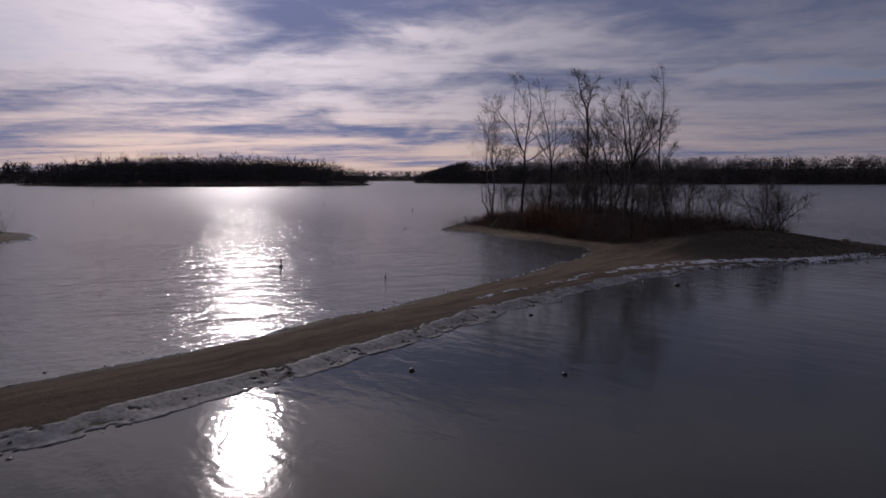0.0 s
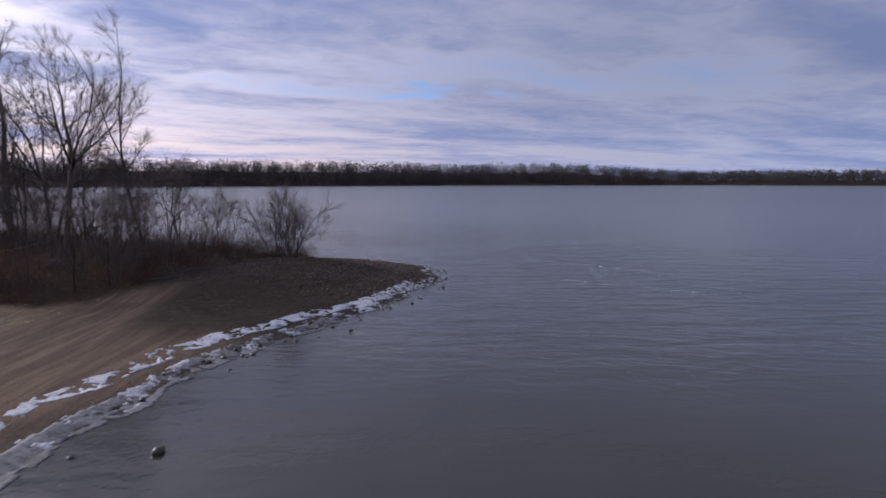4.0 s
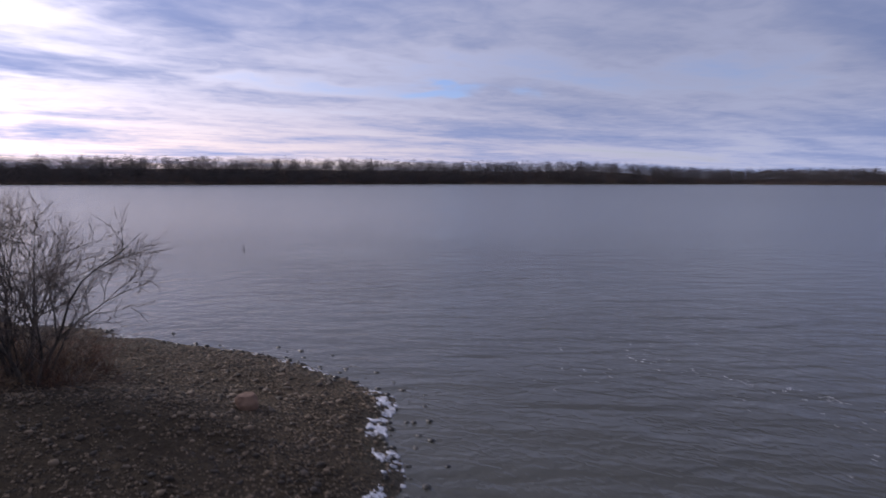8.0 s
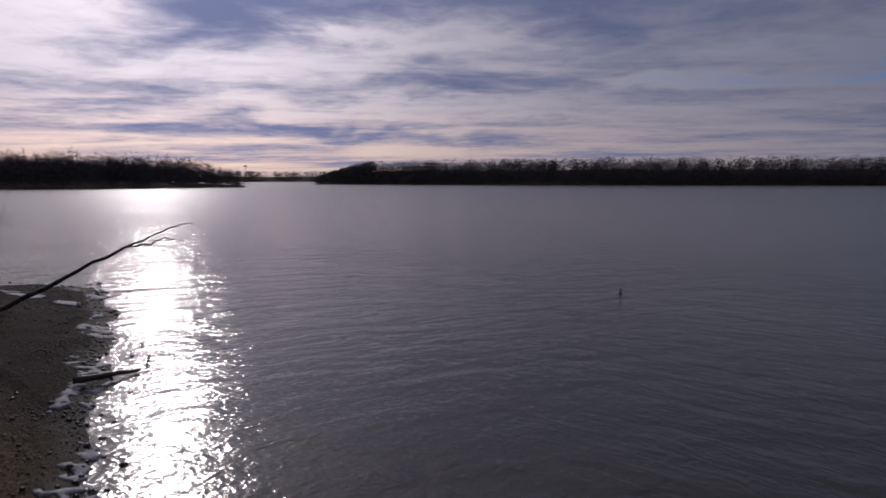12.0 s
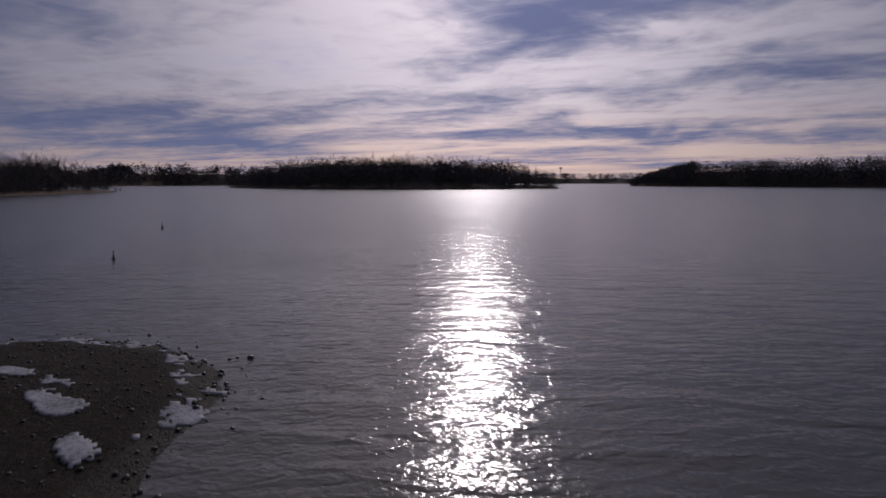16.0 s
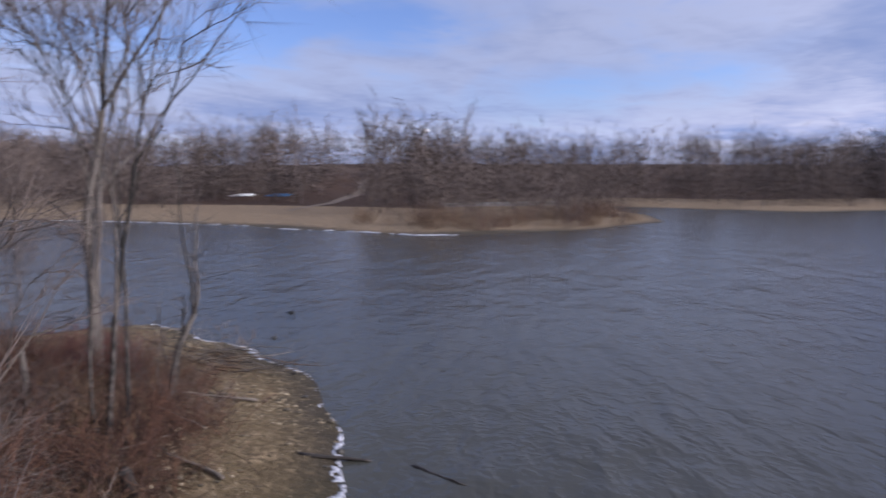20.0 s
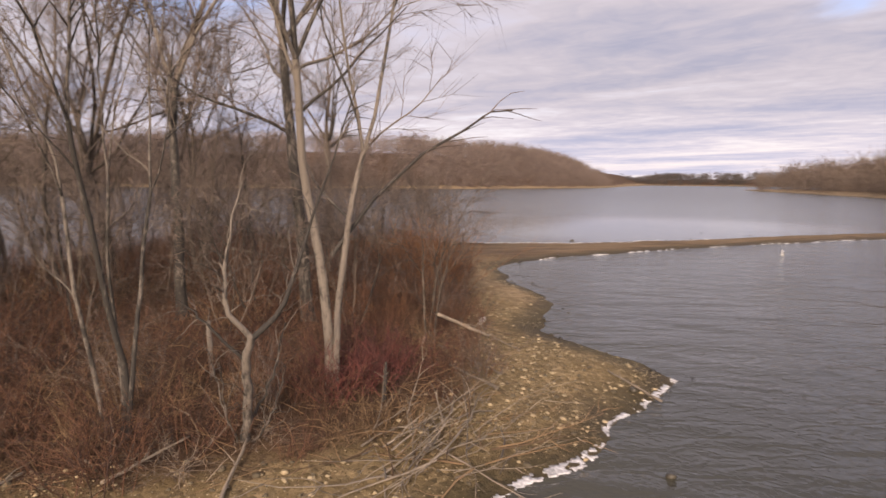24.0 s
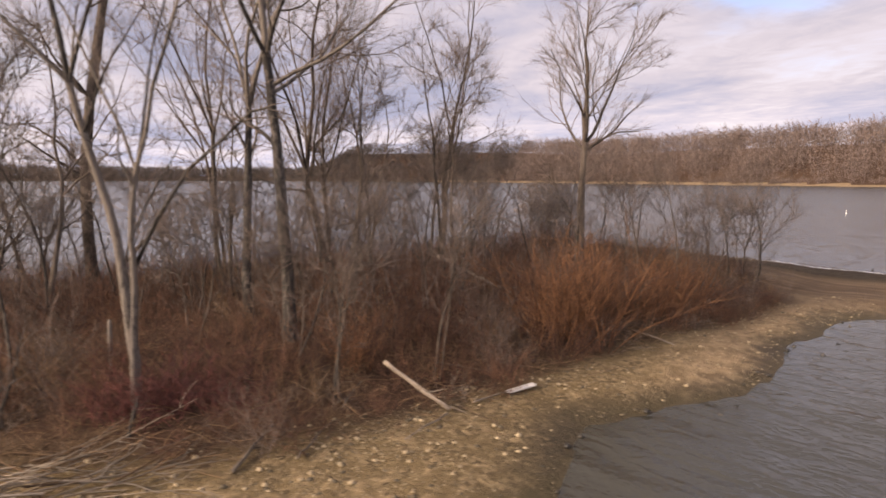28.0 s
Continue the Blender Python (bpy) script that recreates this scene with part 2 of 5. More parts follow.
def make_ground():
    """Sand on the spit, gravel on the islet with back light painted in, wet dark mud by the water, leaf litter under
    the brush.
    """
    m, n = material("shore_ground")
    p = place(n)
    z = n.add("ShaderNodeSeparateXYZ", {0: p}).outputs[2]
    inland = n.add("ShaderNodeAttribute")
    inland.attribute_name = "inland"
    brushy = n.add("ShaderNodeAttribute")
    brushy.attribute_name = "brushy"
    gravelly = n.add("ShaderNodeAttribute")
    gravelly.attribute_name = "gravelly"
    lighter = n.add("ShaderNodeAttribute")
    lighter.attribute_name = "lighter"
    big, mid, small = n.noise(p, 0.35, 4.0), n.noise(p, 2.6, 5.0, 0.6), n.noise(p, 24.0, 4.0, 0.7)
    tracks = n.noise(n.add("ShaderNodeMapping", {"Vector": p, "Rotation": (0, 0, radians(8)), "Scale": (2.2, 0.22, 1.0)}), 1.1, 4.0, 0.6)
    cells = n.add("ShaderNodeTexVoronoi", {"Vector": p, "Scale": 9.0, "Randomness": 1.0})
    sand = n.mix(n.remap(tracks, 0.35, 0.65), (0.088, 0.058, 0.037), (0.190, 0.134, 0.086))
    sand = n.mix(n.remap(small, 0.4, 0.7, 0.0, 0.5), sand, (0.085, 0.062, 0.042))
    # western sand is painted brighter, as front light would show it
    sand = n.mix(n.math("MULTIPLY", lighter.outputs["Fac"], 0.85), sand, n.mix(n.remap(mid, 0.35, 0.65), (0.19, 0.135, 0.080), (0.33, 0.245, 0.150)))
    tone = n.add("ShaderNodeSeparateColor", {0: cells.outputs["Color"]}).outputs[0]
    # the dark of back light is put into this gravel's colour
    backlit_gravel = n.mix(n.remap(mid, 0.35, 0.65), (0.024, 0.016, 0.009), n.mix(tone, (0.010, 0.007, 0.004), (0.050, 0.034, 0.020)))
    bright_gravel = n.mix(n.remap(mid, 0.35, 0.65), (0.160, 0.116, 0.060), n.mix(tone, (0.080, 0.060, 0.033), (0.33, 0.245, 0.140)))
    gravel = n.mix(lighter.outputs["Fac"], backlit_gravel, bright_gravel)
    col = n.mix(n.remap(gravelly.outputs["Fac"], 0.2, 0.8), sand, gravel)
    edge = n.math("ADD", inland.outputs["Fac"], n.math("MULTIPLY", n.math("SUBTRACT", mid, 0.5), 1.1))
    wet = n.remap(edge, 0.1, 1.35, 1.0, 0.0)
    mud = n.mix(n.remap(big, 0.4, 0.6), (0.044, 0.036, 0.017), (0.034, 0.028, 0.018))
    col = n.mix(n.math("MULTIPLY", wet, 0.85), col, mud)
    litter = n.remap(n.math("ADD", brushy.outputs["Fac"], n.math("MULTIPLY", n.math("SUBTRACT", mid, 0.5), 2.0)), -0.9, 0.6)
    col = n.mix(n.math("MULTIPLY", litter, 0.95), col, n.mix(small, (0.034, 0.018, 0.012), (0.092, 0.052, 0.032)))
    rough = n.remap(wet, 0.0, 1.0, 0.95, 0.72)
    h = n.math("ADD", n.math("MULTIPLY", cells.outputs["Distance"], -0.6), n.math("ADD", small, mid))
    finish(n, col, rough, h, 1.0, 0.06, Specular_IOR_Level=0.25)
    return m


def make_plain(name, a, b, rough=0.85, scale=6.0, bump=0.4, dist=0.01, vary=0.0, stretch=(1, 1, 1), contrast=0.2):
    m, n = material(name)
    p = n.add("ShaderNodeMapping", {"Vector": n.add("ShaderNodeTexCoord").outputs["Object"], "Scale": stretch})
    f = n.noise(p, scale, 6.0, 0.65)
    g = n.noise(p, scale * 0.15, 3.0)
    k = n.math("ADD", n.math("MULTIPLY", f, 0.6), n.math("MULTIPLY", g, 0.4))
    if vary:
        r = n.add("ShaderNodeNewGeometry").outputs["Random Per Island"]
        o = n.add("ShaderNodeObjectInfo").outputs["Random"]
        k = n.math("ADD", k, n.math("MULTIPLY", n.math("SUBTRACT", n.math("FRACT", n.math("ADD", r, o)), 0.5), vary))
    finish(n, n.mix(n.remap(k, 0.5 - contrast, 0.5 + contrast), a, b), rough, f, bump, dist)
    return m


WATER = make_water()
GROUND = make_ground()
BARK_PALE = make_plain("pale_bark", (0.032, 0.029, 0.026), (0.170, 0.147, 0.126), 0.92, 13.0, 1.0, 0.04, 0.25, (1, 1, 0.4), 0.09)
BARK_DARK = make_plain("dark_bark", (0.032, 0.027, 0.023), (0.125, 0.100, 0.080), 0.92, 13.0, 1.0, 0.03, 0.2, (1, 1, 0.3), 0.10)
TWIG = make_plain("twig_bark", (0.060, 0.047, 0.040), (0.170, 0.130, 0.108), 0.9, 5.0, 0.0, 0.01, 0.5)
RED_STEM = make_plain("red_brown_stems", (0.048, 0.024, 0.017), (0.150, 0.070, 0.040), 0.85, 2.0, 0.0, 0.01, 0.7)
WINE_STEM = make_plain("wine_red_stems", (0.060, 0.020, 0.018), (0.150, 0.045, 0.038), 0.85, 2.0, 0.0, 0.01, 0.7)
RUST_STEM = make_plain("rust_orange_stems", (0.100, 0.044, 0.022), (0.23, 0.112, 0.054), 0.85, 2.0, 0.0, 0.01, 0.7)
GREY_STEM = make_plain("grey_dead_stems", (0.080, 0.062, 0.050), (0.24, 0.190, 0.150), 0.9, 2.0, 0.0, 0.01, 0.7)
TAN_STEM = make_plain("tan_brown_stems", (0.075, 0.046, 0.026), (0.22, 0.140, 0.078), 0.9, 2.0, 0.0, 0.01, 0.7)
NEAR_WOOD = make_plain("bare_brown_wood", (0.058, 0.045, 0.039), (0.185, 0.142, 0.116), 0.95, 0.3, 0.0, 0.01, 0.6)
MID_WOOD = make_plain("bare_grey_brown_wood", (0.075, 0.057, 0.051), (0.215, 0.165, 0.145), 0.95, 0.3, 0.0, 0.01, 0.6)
# bark colour made greyer to hold the tint of distant air
HAZED_WOOD = make_plain("far_hazed_wood", (0.034, 0.030, 0.030), (0.090, 0.076, 0.070), 0.95, 0.3, 0.0, 0.01, 0.6)
STONE = make_plain("beach_stone", (0.085, 0.070, 0.046), (0.36, 0.290, 0.185), 0.85, 9.0, 0.4, 0.01, 0.9)
# brown eastern stones, with back-light shade put into the colour
BACKLIT_STONE = make_plain("backlit_brown_stone", (0.036, 0.026, 0.017), (0.165, 0.118, 0.074), 0.75, 9.0, 0.4, 0.01, 0.9)
# wet by the waterline; also the painted back-light dark of the northern pebbles
WET_BACKLIT_STONE = make_plain("wet_backlit_stone", (0.012, 0.011, 0.009), (0.050, 0.044, 0.032), 0.45, 9.0, 0.4, 0.01, 0.7)
DRIFT = make_plain("grey_driftwood", (0.092, 0.077, 0.062), (0.27, 0.225, 0.178), 0.9, 5.0, 0.5, 0.01, 0.3, (1, 1, 6))
SOAKED = make_plain("soaked_dark_wood", (0.020, 0.016, 0.012), (0.060, 0.048, 0.036), 0.6, 7.0, 0.5, 0.01, 0.3, (1, 1, 5))
ICE = make_plain("shore_ice", (0.20, 0.205, 0.22), (0.74, 0.75, 0.79), 0.7, 13.0, 0.8, 0.03, 0.0)
DULL_ICE = make_plain("dull_shore_ice", (0.10, 0.095, 0.095), (0.46, 0.465, 0.49), 0.75, 11.0, 0.7, 0.03, 0.0)
CRUST = make_plain("grey_ice_crust", (0.028, 0.025, 0.022), (0.24, 0.235, 0.24), 0.7, 7.0, 0.9, 0.03, 0.0)
BUOY_DARK = make_plain("dark_buoy_paint", (0.030, 0.032, 0.036), (0.075, 0.078, 0.085), 0.5, 6.0, 0.1)
BUOY_WHITE = make_plain("white_buoy_paint", (0.62, 0.60, 0.55), (0.82, 0.80, 0.76), 0.45, 6.0, 0.1)
FOAM = make_plain("white_foam", (0.62, 0.62, 0.62), (0.80, 0.80, 0.80), 0.8, 20.0, 0.2)
ROAD = make_plain("pale_gravel_road", (0.125, 0.092, 0.062), (0.215, 0.165, 0.115), 0.95, 3.0, 0.3, 0.02)
CONCRETE = make_plain("grey_concrete", (0.22, 0.21, 0.20), (0.36, 0.35, 0.33), 0.9, 2.0, 0.3)
HULL_WHITE = make_plain("white_hull", (0.66, 0.66, 0.64), (0.82, 0.82, 0.80), 0.35, 3.0, 0.05)
HULL_BLUE = make_plain("blue_hull", (0.035, 0.14, 0.32), (0.06, 0.22, 0.45), 0.35, 3.0, 0.05)

# ============ mesh helpers ============


def mesh_of(name, verts, faces, mat, smooth=False):
    """A mesh from an array of corners and an array of three- or four-sided faces."""
    me = bpy.data.meshes.new(name)
    verts, faces = np.asarray(verts, np.float32), np.asarray(faces, np.int32)
    k = faces.shape[1]
    me.vertices.add(len(verts))
    me.vertices.foreach_set("co", verts.ravel())
    me.loops.add(faces.size)
    me.loops.foreach_set("vertex_index", faces.ravel())
    me.polygons.add(len(faces))
    me.polygons.foreach_set("loop_start", np.arange(0, faces.size, k, dtype=np.int32))
    if smooth:
        me.polygons.foreach_set("use_smooth", np.ones(len(faces), bool))
    me.update(calc_edges=True)
    me.materials.append(mat)
    return me


def part(name, me, parent=None, label=""):
    ob = new(name, me)
    ob.parent = parent
    return tagged(ob, label)


def tubes(paths, sides=3):
    """Corners and faces of tapered tubes along paths that have the same number of points: a list of (points, radii)."""
    if not paths:
        return np.zeros((0, 3)), np.zeros((0, 4), int)
    P, R = np.array([p for p, _ in paths], float), np.array([r for _, r in paths], float)
    n, m = R.shape
    tan = np.gradient(P, axis=1)
    tan /= np.linalg.norm(tan, axis=2, keepdims=True) + 1e-9
    ref = np.where(np.abs(tan[:, :1, 2:]) > 0.8, np.array([1.0, 0.1, 0]), np.array([0, 0.1, 1.0]))
    u = np.cross(tan, np.broadcast_to(ref, tan.shape))
    u /= np.linalg.norm(u, axis=2, keepdims=True) + 1e-9
    v = np.cross(tan, u)
    ang = np.arange(sides) * 2 * np.pi / sides
    ring = P[:, :, None] + R[:, :, None, None] * (np.cos(ang)[:, None] * u[:, :, None] + np.sin(ang)[:, None] * v[:, :, None])
    idx = np.arange(n * m * sides).reshape(n, m, sides)
    a, b = idx[:, :-1], idx[:, 1:]
    f = np.stack([a, np.roll(a, -1, 2), np.roll(b, -1, 2), b], -1)
    return ring.reshape(-1, 3), f.reshape(-1, 4)


def cones(paths):
    """Corners and faces of thin three-sided spikes from the first to the last point of each path."""
    if not paths:
        return np.zeros((0, 3)), np.zeros((0, 3), int)
    A, B = np.array([p[0] for p, _ in paths], float), np.array([p[-1] for p, _ in paths], float)
    R = np.array([r[0] for _, r in paths], float)[:, None]
    d = B - A
    d /= np.linalg.norm(d, axis=1, keepdims=True) + 1e-9
    u = np.cross(d, np.where(np.abs(d[:, 2:]) > 0.8, np.array([1.0, 0.1, 0]), np.array([0, 0.1, 1.0])))
    u /= np.linalg.norm(u, axis=1, keepdims=True) + 1e-9
    w_ = np.cross(d, u)
    v = np.stack([A + R * u, A + R * (-0.5 * u + 0.87 * w_), A + R * (-0.5 * u - 0.87 * w_), B], 1)
    k = 4 * np.arange(len(paths))[:, None]
    f = np.concatenate([k + (0, 1, 3), k + (1, 2, 3), k + (2, 0, 3)])
    return v.reshape(-1, 3), f


def triangled(piece):
    v, f = piece
    return v, np.concatenate([f[:, (0, 1, 2)], f[:, (0, 2, 3)]])


def joined(*pieces):
    vs, fs, k = [], [], 0
    for v, f in pieces:
        if len(v):
            vs.append(v)
            fs.append(f + k)
            k += len(v)
    return np.concatenate(vs), np.concatenate(fs)


def bent(rng, start, way_, length, points, wander, lift):
    """A crooked path from start: wander bends it at random, lift turns it up (or down)."""
    d = np.array(way_, float)
    d /= np.linalg.norm(d)
    p, out = np.array(start, float), [np.array(start, float)]
    for _ in range(points - 1):
        d = d + rng.normal(0, wander, 3) + (0, 0, lift)
        d /= np.linalg.norm(d)
        p = p + d * length / (points - 1)
        out.append(p)
    return np.array(out)


def along(path, s):
    k = s * (len(path) - 1)
    i = min(int(k), len(path) - 2)
    return path[i] + (path[i + 1] - path[i]) * (k - i), path[i + 1] - path[i]


def side_way(rng, ahead, angle):
    """A direction that leaves ahead by an angle, to a random side."""
    a = ahead / (np.linalg.norm(ahead) + 1e-9)
    r = rng.normal(0, 1, 3)
    r -= a * (r @ a)
    r /= np.linalg.norm(r) + 1e-9
    return a * math.cos(angle) + r * math.sin(angle)

# ============ the plan: shorelines ============
ISLET = [  # the wooded islet and the sand spit, counter-clockwise
    (-3.0, -50), (-4.5, -40), (-5.6, -30), (-5.9, -18), (-6.5, -12), (-7.3, -7), (-7.5, 0), (-7.2, 5), (-6.0, 10), (-4.0, 15), (-1.6, 19),
    (-0.4, 24), (0.5, 28.5), (-0.2, 32), (-2.5, 34.2), (-9.5, 37.6), (-14.8, 39.6), (-20, 41.6), (-26.5, 45), (-33, 48), (-37.5, 49.6), (-40.5, 49.3),
    (-43.2, 48), (-45.2, 45.9), (-45.6, 43.6), (-43.8, 41), (-41.6, 36), (-42.2, 31.2), (-42.2, 29), (-42.0, 26.8), (-41.4, 25.4), (-40.5, 23.7),
    (-38.8, 21.8), (-37.5, 19.2), (-34.9, 19.5), (-32, 20), (-30.4, 19.3), (-27.2, 17.3), (-22.1, 17), (-18, 15.8), (-15.8, 13.6), (-14.6, 10), (-13.4, 5),
    (-12.4, -0.5), (-11.2, -8), (-10.5, -15), (-10.2, -22), (-9.4, -32), (-8.4, -42), (-8, -52),
]
MAINLAND = [
    (0, -52), (9, -61), (19, -91), (80, -160), (330, -325), (700, -1500), (500, -4600), (-4600, -4600), (-4600, -250), (-1200, -160), (-470, -10), (-440, 18),
    (-395, 22), (-290, -13), (-204, -38), (-150, -36), (-126, -35), (-114, -55), (-106, -62), (-96, -33), (-91, -23), (-75, -13.6), (-63, -13.2), (-56, -13.4),
    (-52, -16.5), (-40, -31), (-25, -42), (-10, -49),
]
EAST_SHORE = [
    (-700, 620), (-300, 700), (0, 880), (380, 900), (590, 720), (500, 556), (560, 400), (470, 228), (374, 16), (364, -122), (478, -300), (1500, -1100),
    (4600, -2500), (4600, 4600), (-2600, 4600), (-1700, 1800), (-1000, 900),
]
WEST_SHORE = [(-1000, -100), (-1050, 200), (-1300, 520), (-1900, 1000), (-1800, 1350), (-1550, 1750), (-1750, 2300), (-4600, 3000), (-4600, -200)]
INLET_END = [(820, -950), (1250, -820), (1800, -1500), (1000, -2000), (560, -1500)]
WOODED_ISLAND = [(-472, 360), (-430, 280), (-425, 200), (-500, 130), (-660, 98), (-700, 190), (-560, 350)]


CORE = [(-13.5, 19.5), (-12, 24.5), (-10.6, 28), (-7.9, 30.4), (-7.2, 31.6), (-8.6, 32.8), (-13, 34.8), (-20, 37.4), (-27, 40.6), (-33, 43.6), (-37.5, 42.5), (-39.6, 39), (-39.5, 33),
        (-39.8, 30), (-39.3, 27.4), (-37.6, 24.8), (-34.4, 23.2), (-29.6, 22.0), (-25, 20.6), (-20.5, 18.8), (-16.4, 17.6)]


def inside(poly, x, y):
    """Distance from the outline, positive on the land."""
    x, y = np.asarray(x, float), np.asarray(y, float)
    best, sign = np.full(x.shape, 1e18), np.zeros(x.shape, bool)
    for (ax, ay), (bx, by) in zip(poly, poly[1:] + poly[:1]):
        ex, ey = bx - ax, by - ay
        t = np.clip(((x - ax) * ex + (y - ay) * ey) / (ex * ex + ey * ey), 0, 1)
        best = np.minimum(best, (x - ax - t * ex) ** 2 + (y - ay - t * ey) ** 2)
        if ay != by:
            sign ^= ((ay > y) != (by > y)) & (x < (y - ay) * ex / ey + ax)
    return np.where(sign, 1, -1) * np.sqrt(best)


def waves(x, y, step, seed):
    """Smooth value noise, about -1 to 1."""
    x, y = np.asarray(x) / step, np.asarray(y) / step
    i, j = np.floor(x).astype(np.int64), np.floor(y).astype(np.int64)
    u, v = x - i, y - j
    u, v = u * u * (3 - 2 * u), v * v * (3 - 2 * v)

    def h(a, b):
        k = (a * 374761393 + b * 668265263 + seed * 974711) & 0x7FFFFFFF
        k = ((k ^ (k >> 13)) * 1274126177) & 0x7FFFFFFF
        return ((k ^ (k >> 16)) % 10007) / 5003.5 - 1
    return (h(i, j) * (1 - u) + h(i + 1, j) * u) * (1 - v) + (h(i, j + 1) * (1 - u) + h(i + 1, j + 1) * u) * v


def step_up(a, b, x):
    """0 at a, 1 at b, smooth between; a may lie above b."""
    t = np.clip((np.asarray(x) - a) / (b - a), 0, 1)
    return t * t * (3 - 2 * t)


def islet_in(x, y):
    return inside(ISLET, x, y) + 0.35 * waves(x, y, 2.1, 3) + 0.15 * waves(x, y, 0.8, 4)


def height(x, y):
    x, y = np.asarray(x, float), np.asarray(y, float)
    a = islet_in(x, y)
    north = step_up(12, 20, y)
    islet = np.where(a > 0, 0.38 * (1 - np.exp(-np.maximum(a, 0) / 1.6)) + 0.62 * north * step_up(2.5, 8, a), np.maximum(a * 0.13, -1.6))
    islet = islet + 0.05 * waves(x, y, 1.1, 5) * step_up(0.3, 1.5, a) + 0.10 * waves(x, y, 3.5, 6) * step_up(2, 4, a)
    m = inside(MAINLAND, x, y) + 1.5 * waves(x, y, 9, 7)
    main = np.where(m > 0, 0.9 * (1 - np.exp(-np.maximum(m, 0) / 9)) + 5.5 * step_up(40, 105, m) + 8 * step_up(75, 260, m), np.maximum(m * 0.1, -1.6))
    out = np.maximum(islet, main)
    hill = 17 - 12 * step_up(150, 420, x) * step_up(590, 680, y) + (9 + 8 * step_up(200, 420, y)) * step_up(300, 380, x) * (1 - step_up(560, 660, y))
    for poly, rise in ((EAST_SHORE, hill), (WEST_SHORE, 16), (WOODED_ISLAND, 3), (INLET_END, 12)):
        d = inside(poly, x, y)
        out = np.maximum(out, np.where(d > 0, 2.2 * (1 - np.exp(-np.maximum(d, 0) / 7)) + rise * step_up(10, 95, d), -1.6))
    return out


def ground_at(x, y):
    return float(height(np.array([x]), np.array([y]))[0])


# ============ ground and water ============


def axis(lo, hi, step):
    inner = list(np.arange(lo, hi + 1e-6, step))
    for side in (-1, 1):
        p, s = (inner[0] if side < 0 else inner[-1]), step
        more = []
        while abs(p) < 4500:
            s = min(s * 1.09, 10.0 if abs(p) < 700 else 400.0)
            p += side * s
            more.append(p)
        inner = more[::-1] + inner if side < 0 else inner + more
    return np.array(inner)


def sandy_bank(x, y):
    """The sandy bank across the bay."""
    return (x > 250) & (y < 420)


def build_ground():
    X, Y = np.meshgrid(axis(-48, 4, 0.5), axis(-52, 53, 0.5))
    Z = height(X, Y)
    rows, cols = X.shape
    i = np.arange(rows * cols).reshape(rows, cols)
    f = np.stack([i[:-1, :-1], i[:-1, 1:], i[1:, 1:], i[1:, :-1]], -1).reshape(-1, 4)
    me = mesh_of("ground", np.stack([X, Y, Z], -1).reshape(-1, 3), f, GROUND, True)
    near = inside(MAINLAND, X, Y)
    land = np.maximum(islet_in(X, Y), near * 0.5)
    brushy = np.maximum(inside(CORE, X, Y), np.where(near > 30, 2.0, -9.0))
    for poly in (EAST_SHORE, WEST_SHORE, WOODED_ISLAND, INLET_END):
        far = inside(poly, X, Y)
        land, brushy = np.maximum(land, far), np.maximum(brushy, np.where(far > 7, 2.0, -9.0))
    gravelly = np.maximum(step_up(17, 22, Y), step_up(8, 17, Y) * step_up(-13, -9, X))
    # islet: lighter west, darker east and north, front and back light put into colour
    lighter = np.maximum(step_up(-13, -18, X) * step_up(12, 15, Y) * (1 - step_up(37, 42, Y)), 0.12 * step_up(-16, -9, X))
    sandy = sandy_bank(X, Y)
    gravelly, lighter = np.where(near > -3, 0.3, np.where(sandy, 0.25, gravelly)), np.where(near > -3, 0.9, np.where(sandy, 1.0, lighter))
    for key, value in (("lighter", lighter), ("inland", land), ("brushy", brushy), ("gravelly", gravelly)):
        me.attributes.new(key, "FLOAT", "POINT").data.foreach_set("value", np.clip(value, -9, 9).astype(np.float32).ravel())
    return tagged(new("ground", me), "brown sand and gravel shore sloping into the lake", "ground", kind="structure")


def build_water():
    n, r = 96, 4400
    a = np.arange(n) * 2 * np.pi / n
    v = [(0, 0, 0)] + [(r * math.cos(t), r * math.sin(t), 0) for t in a]
    f = [(0, 1 + k, 1 + (k + 1) % n) for k in range(n)]
    return tagged(new("lake_water", mesh_of("lake_water", v, f, WATER)), "grey rippled lake water with low wind waves", "water", kind="structure")


ground = build_ground()
build_water()

# ============ trees ============


